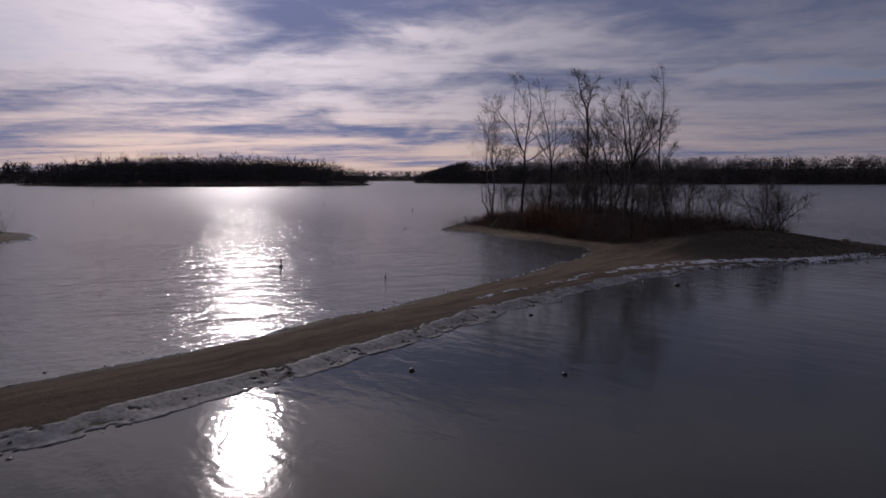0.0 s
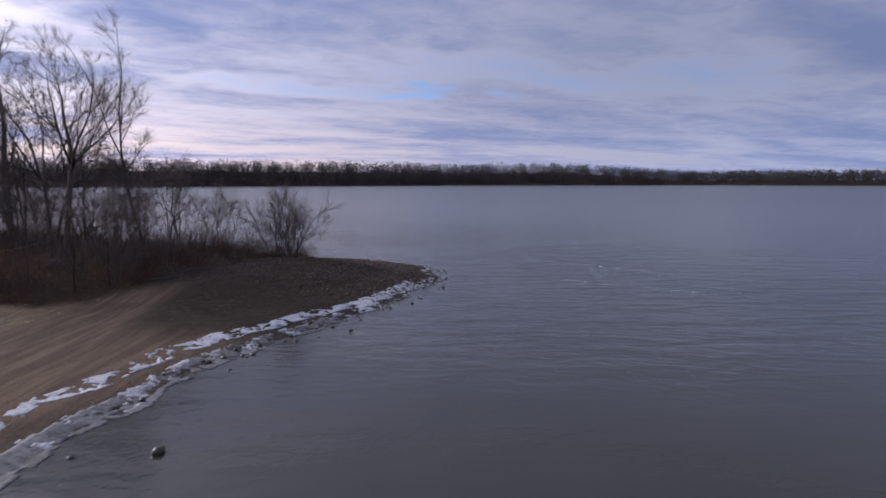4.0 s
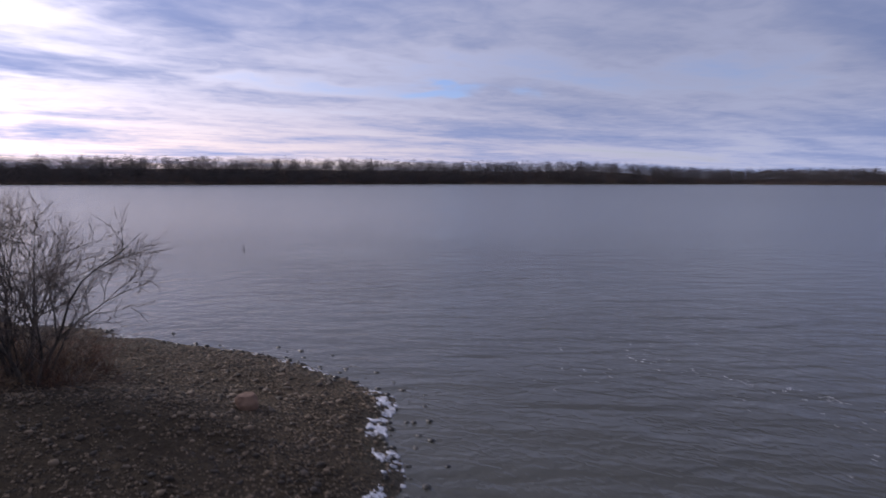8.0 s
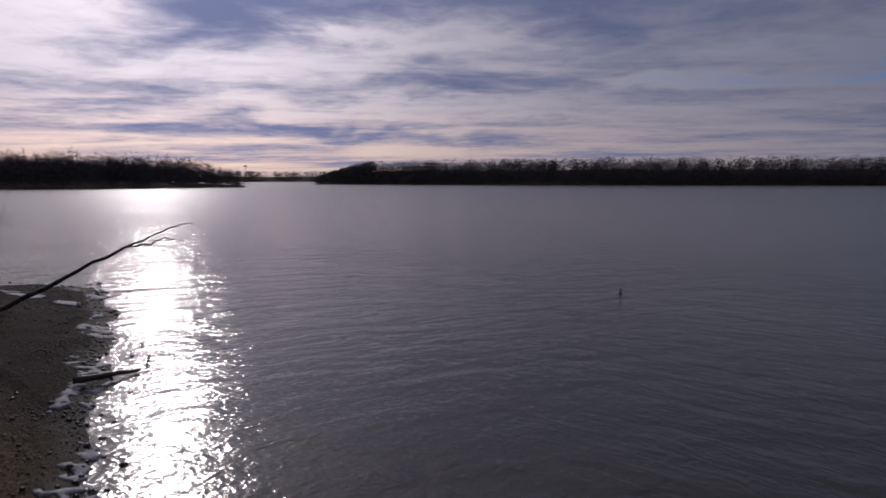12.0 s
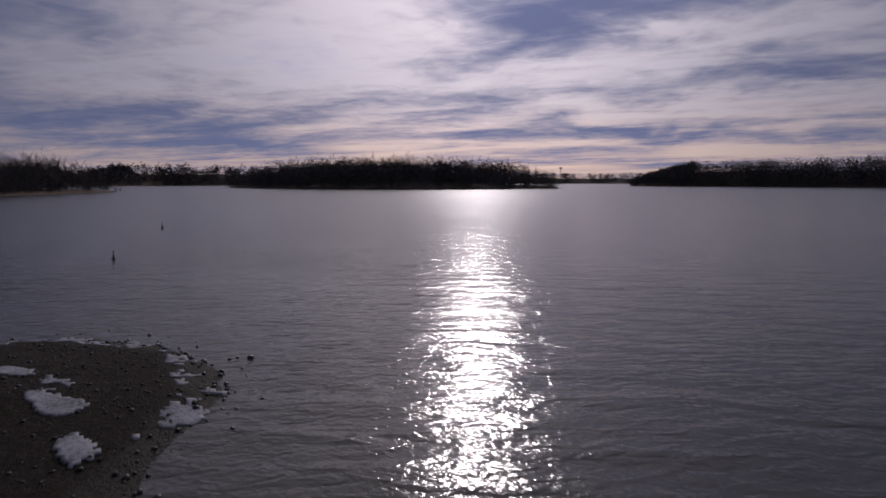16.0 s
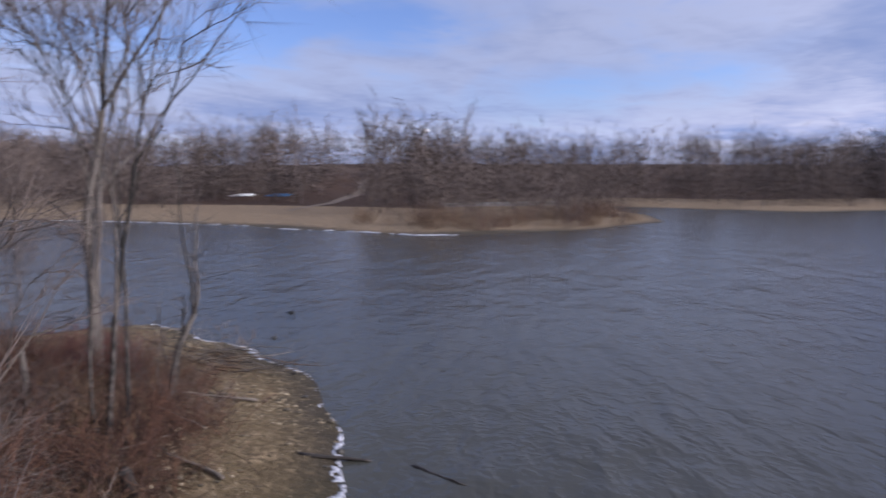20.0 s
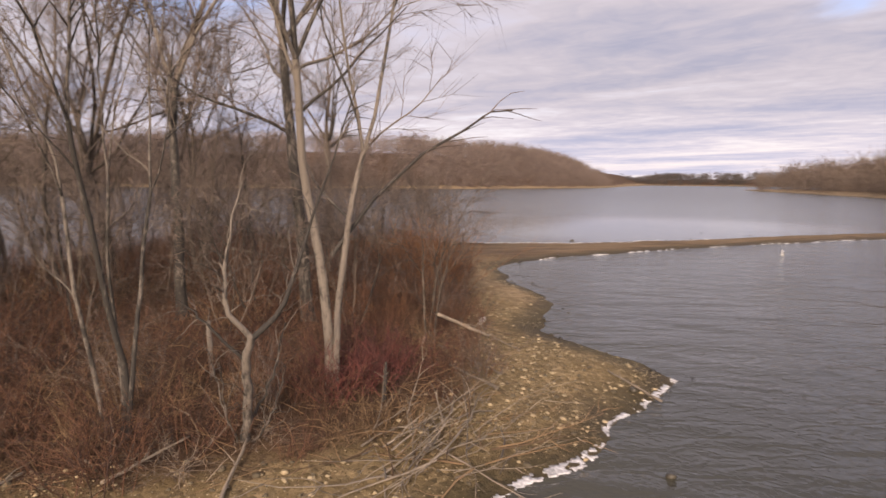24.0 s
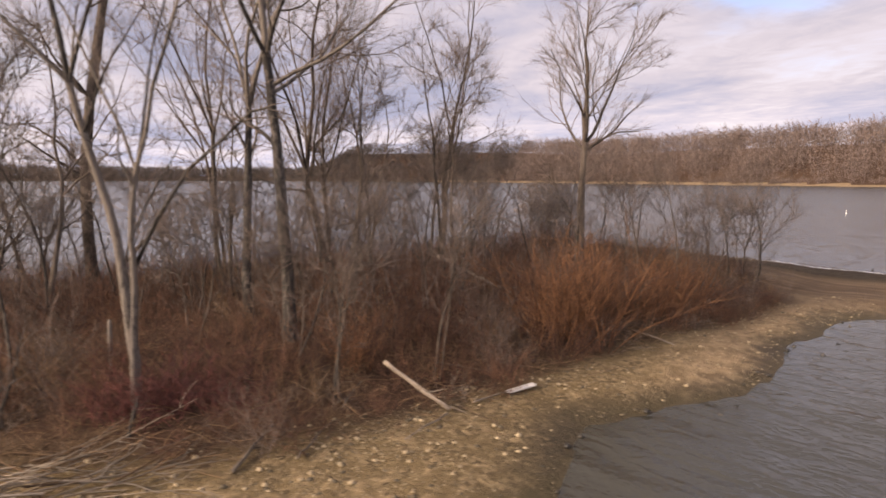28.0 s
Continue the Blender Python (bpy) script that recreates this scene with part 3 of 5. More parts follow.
def tree_paths(rng, H, radius, limbs, spread, first=0.3, stems=1, twiggy=1.0, lean=(0.0, 0.0), droop=0.0, fork=0.5, splay=0.14, leaders=3):
    """Trunks that fork into rising leaders, their arching limbs, branches, and twigs (starts, ends, radii) of a bare tree at the origin."""
    trunks, boughs, branches = [], [], []
    turn = rng.uniform(0, 6.28)

    def limb(p, way_, L, r0, wander, lift):
        b = bent(rng, p, way_, L, 9, wander, lift)
        boughs.append((b, r0 * np.linspace(1, 0.16, 9) ** 0.8))
        count = int(3 + L * 2.2)
        for k in range(count):
            s1 = 0.15 + 0.85 * (k + rng.uniform(0, 0.9)) / count
            p1, d1 = along(b, s1)
            L1 = L * (1.15 - s1) * rng.uniform(0.28, 0.6) + 0.35
            c = bent(rng, p1, side_way(rng, d1, rng.uniform(0.35, 0.85)), L1, 5, 0.17, 0.045 - droop)
            branches.append((c, max(r0 * 0.42 * (1.1 - s1), 0.008) * np.linspace(1, 0.3, 5)))

    for k in range(stems):
        a = turn + 6.28 * k / stems + rng.uniform(-0.4, 0.4)
        tilt = 0.03 if stems == 1 else splay
        way_ = (lean[0] + tilt * math.cos(a), lean[1] + tilt * math.sin(a), 1)
        h = H * (1 if k == 0 else rng.uniform(0.72, 0.97))
        r = radius * (1 if k == 0 else rng.uniform(0.6, 0.85))
        base = (0.1 * k * math.cos(a), 0.1 * k * math.sin(a), -0.25)
        low_ = h * fork * rng.uniform(0.85, 1.1)
        t = bent(rng, base, way_, low_, 12, 0.055, 0.035)
        s = np.linspace(0, 1, 12)
        tr = r * (1 - 0.38 * s)
        tr[0] *= 1.45
        tr[1] *= 1.1
        trunks.append((t, tr))
        for j in range(max(1, limbs // 4)):  # low limbs on the trunk
            s0 = first / fork + (0.95 - first / fork) * rng.uniform() if first < fork else 0.9
            p, d = along(t, s0)
            limb(p, side_way(rng, d, rng.uniform(0.6, 1.1)), h * spread * rng.uniform(0.35, 0.7), 0.33 * r, 0.13, 0.05 - droop)
        side0 = rng.uniform(0, 6.28)
        top_way = t[-1] - t[-2]
        top_way /= np.linalg.norm(top_way)
        for j in range(leaders):
            q = side0 + 6.28 * j / leaders + rng.uniform(-0.5, 0.5)
            out = (0.12 if j == 0 else 0.55) * (0.5 + spread)
            way2 = top_way + out * np.array((math.cos(q), math.sin(q), 0))
            L = (h - low_) * (1.0 if j == 0 else rng.uniform(0.75, 1.0))
            lead = bent(rng, t[-1], way2, L, 11, 0.10, 0.03 - 0.5 * droop)
            r1 = tr[-1] * (0.85 if j == 0 else 0.62)
            lr = r1 * np.linspace(1, 0.10, 11) ** 0.85
            boughs.append((lead, lr))
            for i in range(max(3, int(limbs * (1.25 if j == 0 else 0.75) / leaders * 1.6))):
                s1 = 0.06 + 0.92 * rng.uniform() ** 0.8
                p, d = along(lead, s1)
                limb(p, side_way(rng, d, rng.uniform(0.5, 0.95)), h * spread * (1.12 - s1) * rng.uniform(0.35, 0.65) + 0.4, max(0.5 * r1 * (1 - 0.85 * s1), 0.012), 0.13, 0.03 - droop)
    # twigs: many at once, along the branches
    C = np.array([c for c, _ in branches])
    number = int(len(C) * 11.5 * twiggy)
    pick, s = rng.integers(len(C), size=number), rng.uniform(0.1, 1.0, number) ** 0.8 * 3.999
    i = s.astype(int)
    A = C[pick, i] + (C[pick, i + 1] - C[pick, i]) * (s - i)[:, None]
    d = C[pick, i + 1] - C[pick, i]
    d /= np.linalg.norm(d, axis=1, keepdims=True) + 1e-9
    way3 = d + rng.normal(0, 0.42, (number, 3)) + (0, 0, 0.10 - 3 * droop)
    way3 /= np.linalg.norm(way3, axis=1, keepdims=True)
    B = A + way3 * rng.uniform(0.25, 1.1, (number, 1))
    return trunks, boughs, branches, (A, B, rng.uniform(0.0036, 0.0058, number))


def spikes(A, B, R):
    """Corners and faces of thin three-sided spikes from A to B."""
    d = B - A
    d = d / (np.linalg.norm(d, axis=1, keepdims=True) + 1e-9)
    u = np.cross(d, np.where(np.abs(d[:, 2:]) > 0.8, np.array([1.0, 0.1, 0]), np.array([0, 0.1, 1.0])))
    u /= np.linalg.norm(u, axis=1, keepdims=True) + 1e-9
    v_, R = np.cross(d, u), R[:, None]
    v = np.stack([A + R * u, A + R * (-0.5 * u + 0.87 * v_), A + R * (-0.5 * u - 0.87 * v_), B], 1)
    k = 4 * np.arange(len(A))[:, None]
    return v.reshape(-1, 3), np.concatenate([k + (0, 1, 3), k + (1, 2, 3), k + (2, 0, 3)])


def build_tree(name, x, y, H, radius, limbs, spread, seed, bark, label, **more):
    rng = np.random.default_rng(seed)
    trunks, boughs, branches, twigs = tree_paths(rng, H, radius, limbs, spread, **more)
    tree = new(name)
    tree.location = (x, y, ground_at(x, y))
    tagged(tree, label, "tree", "bare trees on the islet")
    for t in trunks:
        part("trunk", mesh_of("trunk", *tubes([t], 10), bark, True), tree)
    for b in boughs:
        part("limb", mesh_of("limb", *tubes([b], 6), bark, True), tree)
    crown = part("crown", mesh_of("crown", *joined(triangled(tubes(branches, 3)), spikes(*twigs)), TWIG), tree)
    tagged(crown, "fine bare branches and twigs", kind="stuff")
    return tree


TREES = [  # x, y, height, trunk radius, limbs, spread, seed, dark bark, stems, first limb, fork, leaders, twigs, lean, label
    (-37.25, 27.4, 14.5, 0.108, 11, 0.48, 11, 0, 2, 0.30, 0.45, 3, 0.8, (0.0, 0.0), "tall bare cottonwood with two pale stems in red brush"),
    (-33.15, 27.4, 15.5, 0.165, 13, 0.56, 12, 0, 1, 0.36, 0.52, 3, 0.9, (0.0, 0.0), "tall bare cottonwood with long arching limbs"),
    (-38.15, 31.0, 10.5, 0.056, 7, 0.34, 14, 0, 4, 0.3, 0.5, 2, 0.8, (0.0, 0.0), "slender pale clump with four stems by the gravel edge"),
    (-31.8, 30.6, 15.0, 0.15, 12, 0.46, 15, 0, 1, 0.34, 0.45, 3, 0.9, (0.0, 0.0), "tall bare cottonwood with a forked crown"),
    (-30.2, 33.6, 11.0, 0.07, 7, 0.38, 35, 1, 3, 0.3, 0.5, 2, 0.7, (0.0, 0.0), "slim grey clump of upright stems"),
    (-24.4, 28.4, 10.0, 0.07, 7, 0.42, 36, 1, 2, 0.3, 0.5, 2, 0.8, (0.0, 0.0), "slim dark tree in the middle of the brush"),
    (-25.7, 33.3, 15.2, 0.16, 16, 0.54, 16, 1, 2, 0.28, 0.34, 4, 1.5, (0.0, 0.0), "broad bare tree with a dense dark crown"),
    (-18.9, 32.3, 14.6, 0.125, 12, 0.34, 17, 1, 1, 0.30, 0.45, 3, 1.3, (0.0, 0.0), "tall narrow bare tree with fine upright twigs"),
    (-19.5, 25.0, 11.4, 0.19, 15, 0.66, 18, 1, 1, 0.5, 0.55, 4, 1.5, (0.0, -0.10), "lone leaning bare tree with a wide fan-shaped crown"),
    (-32.05, 38.6, 17.0, 0.21, 20, 0.24, 19, 1, 1, 0.2, 0.8, 2, 1.0, (0.0, 0.0), "tall dark straight tree with short drooping limbs"),
    (-26.6, 30.5, 10.5, 0.085, 7, 0.40, 20, 1, 3, 0.3, 0.5, 2, 0.8, (0.0, 0.0), "slim dark tree clump with three stems"),
    (-21.8, 30.6, 9.5, 0.08, 7, 0.40, 21, 1, 3, 0.3, 0.5, 2, 0.9, (0.0, 0.0), "slim dark tree clump above the brush"),
    (-23.0, 36.0, 9.0, 0.08, 7, 0.42, 22, 1, 2, 0.3, 0.5, 2, 0.9, (0.0, 0.0), "small dark tree with two stems"),
    (-16.4, 32.0, 7.0, 0.07, 7, 0.34, 23, 1, 2, 0.3, 0.5, 2, 0.9, (0.0, 0.0), "slender dark tree with upright limbs"),
    (-29.0, 35.5, 13.0, 0.10, 9, 0.44, 24, 1, 2, 0.3, 0.45, 3, 0.9, (0.0, 0.0), "bare tree with two crooked stems"),
    (-35.5, 34.5, 10.0, 0.085, 8, 0.42, 25, 1, 2, 0.3, 0.5, 2, 0.9, (0.0, 0.0), "small bare tree with dark stems"),
    (-33.5, 40.2, 7.5, 0.09, 9, 0.52, 26, 1, 3, 0.22, 0.35, 3, 0.9, (0.0, 0.0), "low spreading dark tree with several stems"),
    (-35.6, 38.0, 6.5, 0.08, 8, 0.52, 32, 1, 2, 0.22, 0.35, 3, 0.9, (0.0, 0.0), "low crooked dark tree with spreading limbs"),
    (-37.4, 36.2, 5.5, 0.06, 7, 0.50, 37, 1, 2, 0.22, 0.35, 3, 0.9, (0.0, 0.0), "low crooked dark tree at the edge of the brush"),
    (-14.0, 19.6, 4.6, 0.05, 6, 0.42, 27, 1, 2, 0.25, 0.4, 3, 0.7, (0.0, 0.0), "small dark sapling at the end of the brush"),
    (-15.6, 18.9, 5.0, 0.05, 6, 0.36, 28, 1, 2, 0.25, 0.4, 3, 0.7, (0.0, 0.0), "small dark sapling above the sand"),
    (-12.6, 21.4, 4.4, 0.045, 6, 0.38, 29, 1, 2, 0.25, 0.4, 3, 0.7, (0.0, 0.0), "thin dark sapling above the sand"),
    (-14.2, 32.6, 5.0, 0.06, 7, 0.44, 30, 1, 2, 0.2, 0.4, 3, 0.9, (0.0, 0.0), "small dark tree with bent stems"),
]
for x, y, H, r, limbs, spread, seed, dark, stems, first, fork, leaders, twiggy, lean, label in TREES:
    tree = build_tree("bare_tree", x, y, H, r, limbs, spread, seed, BARK_DARK if dark else BARK_PALE, label, stems=stems, first=first, fork=fork, leaders=leaders, twiggy=twiggy, lean=lean,
               splay=0.34 if seed in (26, 32, 37) else 0.05 if seed == 11 else 0.14, droop=0.03 if seed == 19 else 0.0)
    if seed == 11:  # the long low limb that reaches out over the beach
        limb_rng = np.random.default_rng(111)
        reach = np.array([(0.0, -0.05, 2.6), (0.05, -0.9, 3.7), (0.05, -1.9, 4.6), (0.1, -2.8, 5.1), (0.15, -3.4, 5.5), (0.15, -3.9, 5.55)])
        fingers = [(bent(limb_rng, *along(reach, q), 0.9, 4, 0.18, -0.10), 0.012 * np.linspace(1, 0.3, 4)) for q in np.linspace(0.35, 0.95, 9)]
        part("limb", mesh_of("limb", *tubes([(reach, np.linspace(0.045, 0.012, 6))], 7), BARK_PALE, True), tree)
        tagged(part("limb_twigs", mesh_of("limb_twigs", *tubes(fingers, 4), TWIG), tree), kind="stuff")
for x, y, H, stems, seed, lean in ((-8.8, 30.7, 5.0, 5, 41, (0.10, -0.05)), (-9.7, 31.1, 4.6, 4, 42, (-0.1, 0.1)), (-8.6, 30.1, 3.4, 3, 43, (0.15, 0.1))):
    build_tree("willow", x, y, H, 0.06, 6, 0.5, seed, BARK_DARK, "dark many-stemmed willow with arching limbs at the end of the brush", first=0.15, stems=stems, fork=0.34, splay=0.48, lean=lean, twiggy=0.5)


def forked_tree():
    """The small broken tree before the brush: a pale trunk that forks, with thin crooked dead limbs."""
    rng = np.random.default_rng(44)
    base = np.array((-39.0, 29.05, ground_at(-39.0, 29.05) - 0.1))
    tree = new("bare_tree")
    tree.location = base
    tagged(tree, "small pale broken tree with crooked forked limbs", "tree", "bare trees on the islet")
    twigs = []

    def limb(name, points, r0, r1, n):
        p = np.array(points, float)
        t = np.linspace(0, len(p) - 1, 12)
        q = np.stack([np.interp(t, np.arange(len(p)), p[:, k]) for k in range(3)], -1) + rng.normal(0, 0.018, (12, 3))
        q[0] = p[0]
        part(name, mesh_of(name, *tubes([(q, np.linspace(r0, r1, 12))], 8), BARK_PALE, True), tree)
        for _ in range(n):
            p1, d1 = along(q, rng.uniform(0.2, 1))
            c = bent(rng, p1, side_way(rng, d1, rng.uniform(0.4, 1.0)), rng.uniform(0.3, 1.2), 5, 0.28, -0.03)
            twigs.append((c, 0.0085 * np.linspace(1, 0.25, 5)))
    limb("trunk", [(0, 0, 0), (-0.15, -0.08, 0.8), (-0.35, -0.05, 1.5), (-0.6, -0.15, 1.95)], 0.085, 0.06, 7)
    limb("limb", [(-0.6, -0.15, 1.95), (-0.75, 0.25, 2.5), (-0.7, 0.15, 3.4), (-0.75, -0.05, 4.4)], 0.05, 0.010, 30)
    limb("limb", [(-0.6, -0.15, 1.95), (-0.55, -0.65, 2.4), (-0.4, -0.95, 3.3), (-0.3, -1.3, 4.3), (-0.2, -1.9, 5.9)], 0.05, 0.009, 36)
    limb("limb", [(-0.35, -0.05, 1.5), (-0.45, 0.5, 2.2), (-0.5, 0.9, 2.6)], 0.03, 0.010, 4)
    limb("limb", [(-0.05, -0.03, 0.3), (0.1, -0.45, 1.0), (0.2, -0.7, 2.0)], 0.03, 0.010, 4)
    limb("sucker", [(0.1, 0.1, 0.0), (0.15, 0.35, 0.7), (0.05, 0.5, 1.5)], 0.022, 0.006, 6)
    limb("sucker", [(-0.05, -0.1, 0.0), (-0.2, -0.45, 0.6), (-0.1, -0.7, 1.3)], 0.022, 0.006, 6)
    limb("sucker", [(0.0, 0.12, 0.0), (-0.25, 0.3, 0.8), (-0.45, 0.35, 1.6)], 0.018, 0.006, 5)
    tagged(part("crown", mesh_of("crown", *tubes(twigs, 4), BARK_PALE), tree), "thin crooked dead twigs", kind="stuff")


forked_tree()


# ============ saplings and brush on the islet ============


def shrub_shape(rng, stems, tall, spreadout, twig, wander=0.15):
    st, tw = [], []
    for _ in range(stems):
        a, q = rng.uniform(0, 6.28), rng.uniform(0, 1) ** 0.6
        base = (0.55 * q * math.cos(a), 0.55 * q * math.sin(a), -0.1)
        L = tall * rng.uniform(0.45, 1.15)
        b = rng.uniform(0, 6.28)
        out = spreadout * rng.uniform(0.1, 1)
        p = bent(rng, base, (out * math.cos(b), out * math.sin(b), 1), L, 5, wander, -0.03)
        st.append((p, rng.uniform(0.005, 0.011) * np.linspace(1, 0.3, 5)))
        for _ in range(twig):
            p1, d1 = along(p, rng.uniform(0.15, 0.98))
            tw.append((bent(rng, p1, side_way(rng, d1, rng.uniform(0.4, 1.0)), L * rng.uniform(0.15, 0.42), 2, 0.2, 0.03), (0.0048, 0.001)))
    return triangled(tubes(st, 3)), cones(tw)


def plant_saplings():
    """Thin young stems that stand in the brush."""
    rng = np.random.default_rng(51)
    kinds = []
    for k, (H, r, stems) in enumerate(((4.8, 0.035, 2), (6.0, 0.045, 1), (4.0, 0.03, 3), (5.2, 0.04, 2))):
        kinds.append(build_tree("sapling", -24 + k, 33, H, r, 5, 0.34, 60 + k, BARK_DARK, "thin dark young tree standing in the brush", stems=stems, first=0.3, leaders=2, twiggy=0.35))
    pts = [(-24 + k, 33) for k in range(4)]
    while len(pts) < 62:
        x, y = rng.uniform(-40, -9), rng.uniform(18, 44)
        d = float(inside(CORE, np.array([x]), np.array([y]))[0])
        if d < 1.0 or x < -35 and y < 33 or x > -17 and y > 31 or any((x - a) ** 2 + (y - b) ** 2 < 2.2 for a, b in pts):
            continue
        pts.append((x, y))
        copy_thing(kinds[rng.integers(4)], pose(x, y, ground_at(x, y), rng.uniform(-5, 5), rng.uniform(-5, 5), rng.uniform(0, 360)))
    for x, y, k in ((-34.2, 42.9, 2), (-35.2, 43.6, 2)):
        copy_thing(kinds[k], pose(x, y, ground_at(x, y), 0, 0, 40 * k))


def plant_brush():
    rng = np.random.default_rng(5)
    looks = {  # material, label, share of stems
        "red": (RED_STEM, "dense thicket of red-brown stems", [shrub_shape(rng, 44, 1.5, 0.8, 8) for _ in range(4)]),
        "rust": (RUST_STEM, "clump of rust-orange upright stems", [shrub_shape(rng, 60, 1.8, 0.45, 7) for _ in range(2)]),
        "wine": (WINE_STEM, "low mound of wine-red twigs", [shrub_shape(rng, 60, 1.2, 1.0, 8) for _ in range(2)]),
        "tan": (TAN_STEM, "low tangle of dry tan brush stems", [shrub_shape(rng, 44, 1.1, 1.3, 8, 0.22) for _ in range(4)]),
        "grey": (GREY_STEM, "tangle of crooked grey dead stems", [shrub_shape(rng, 26, 1.45, 1.0, 8, 0.30) for _ in range(4)]),
        "dark": (TWIG, "tall thin dark brush stems", [shrub_shape(rng, 26, 2.6, 0.5, 10) for _ in range(3)]),
    }
    meshes = {k: [(mesh_of("stem_clump", *a, m), mesh_of("twig_spray", *b, m)) for a, b in shapes] for k, (m, _, shapes) in looks.items()}
    light = {k: [joined(*shrub_shape(rng, 26, 1.5, 0.9, 4, 0.16)) for _ in range(3)] for k in ("red", "tan")}
    light["grey"] = [joined(*shrub_shape(rng, 16, 1.5, 0.9, 6, 0.30)) for _ in range(3)]
    light["dark"] = [joined(*shrub_shape(rng, 12, 2.5, 0.5, 6, 0.16)) for _ in range(2)]
    heaps = {k: [] for k in ("red", "tan", "grey", "dark", "far_red", "far_tan", "far_dark")}
    pts, singles = [], 0

    def plant(x, y, kind, s):
        ob = new("shrub")
        stems, twigs = meshes[kind][rng.integers(len(meshes[kind]))]
        tagged(part("stem_clump", stems, ob), kind="stuff")
        tagged(part("twig_spray", twigs, ob), kind="stuff")
        ob.location, ob.rotation_euler, ob.scale = (x, y, ground_at(x, y) - 0.02), (0, 0, rng.uniform(0, 6.28)), (s * 1.25, s * 1.25, s)
        tagged(ob, looks[kind][1], "shrub", "brush on the islet")
        pts.append((x, y))

    def heap(key, kind, x, y, s):
        v, f = light[kind][rng.integers(len(light[kind]))]
        a = rng.uniform(0, 6.28)
        m = np.array([[math.cos(a), -math.sin(a), 0], [math.sin(a), math.cos(a), 0], [0, 0, 1]]) * np.array((1.3, 1.3, 1.0)) * s
        heaps[key].append((v @ m.T + (x, y, ground_at(x, y) - 0.02), f))
        pts.append((x, y))
    for x, y, s in ((-22.6, 20.6, 1.25), (-21.8, 21.4, 1.3), (-23.4, 21.3, 1.15), (-21.0, 20.4, 1.1), (-20.2, 21.0, 1.0), (-33.2, 25.4, 0.8),
                    (-24.3, 22.0, 1.0), (-27.0, 22.2, 1.75), (-26.2, 22.4, 1.5), (-27.8, 22.7, 1.4), (-26.7, 23.0, 1.6), (-25.4, 22.4, 1.1)):
        plant(x, y, "rust", s)
    for x, y, s in ((-37.4, 26.6, 1.0), (-36.8, 26.9, 1.05), (-37.6, 27.4, 0.9), (-36.2, 25.8, 0.9)):
        plant(x, y, "wine", s)
    for x, y, s in ((-8.9, 30.3, 0.5), (-9.6, 31.3, 0.6), (-10.4, 30.6, 0.8), (-11.2, 31.6, 0.9)):
        plant(x, y, "dark", s)
    while len(pts) < 640:
        x, y = rng.uniform(-41, -8), rng.uniform(16, 45)
        d = float(inside(CORE, np.array([x]), np.array([y]))[0])
        if d < -0.3 or any((x - a) ** 2 + (y - b) ** 2 < 0.45 for a, b in pts):
            continue
        k, edge = rng.uniform(), d < 1.5
        kind = "red" if k < (0.40 if edge else 0.58) else "tan" if k < (0.76 if edge else 0.76) else "grey" if k < (0.95 if edge else 0.88) else "dark"
        s = rng.uniform(0.7, 1.15) * (0.72 if edge else 1.0) * (1.0 + 0.32 * float(waves(x, y, 3.5, 91)))
        if d < 3.2 and singles < 265 and (x < -24 or y < 30 or d < 1.5):
            singles += 1
            plant(x, y, kind, s)
        else:
            heap(kind, kind, x, y, s)
    n = 0
    while n < 120:  # the wooded point of the mainland
        x, y = rng.uniform(-98, -52), rng.uniform(-45, -11)
        d = float(inside(MAINLAND, np.array([x]), np.array([y]))[0])
        if not 1.5 < d < 12 or x > -58 and d < 5 or x < -88 and d < 6:
            continue
        n += 1
        kind = ("red", "tan", "tan", "dark")[rng.integers(4)]
        heap("far_" + kind, kind, x, y, rng.uniform(1.1, 1.9))
    for key, label in (("red", "thicket of red-brown stems inside the brush"), ("tan", "dry tan stems inside the brush"), ("grey", "crooked grey dead stems inside the brush"), ("dark", "tall dark stems inside the brush"),
                       ("far_red", "red-brown brush on the wooded point"), ("far_tan", "dry tan brush on the wooded point"), ("far_dark", "dark brush on the wooded point")):
        ob = new("thicket", mesh_of("thicket", *joined(*heaps[key]), looks[key.replace("far_", "")][0]))
        tagged(ob, label, "thicket", kind="stuff")


def scatter_litter():
    """Dead sticks and dry stalks that lie under and before the brush."""
    rng = np.random.default_rng(9)
    lying, lighter = [], []
    x, y = rng.uniform(-42, -7, 30000), rng.uniform(15, 46, 30000)
    d = inside(CORE, x, y)
    ok = (d > -1.6) & (rng.uniform(size=d.size) < np.where(d < 0, 0.35 * np.exp(d * 1.2), np.where(d < 2.5, 1.0, 0.45)))
    z = height(x, y)
    for px, py, pz, dd in zip(x[ok][:6500], y[ok][:6500], z[ok][:6500], d[ok][:6500]):
        a, L = rng.uniform(0, 6.28), rng.uniform(0.3, 1.3)
        rise = rng.uniform(0.02, 0.35)
        lying.append((bent(rng, (px, py, pz + 0.02), (math.cos(a), math.sin(a), rise), L, 4, 0.18, -0.06), rng.uniform(0.004, 0.011) * np.array([1, 0.9, 0.7, 0.3])))
    ob = new("brush_litter", mesh_of("brush_litter", *tubes(lying, 3), TAN_STEM))
    tagged(ob, "tangle of dry fallen sticks and stalks", "litter", kind="stuff")


plant_saplings()
plant_brush()
scatter_litter()

# ============ woods round the lake ============


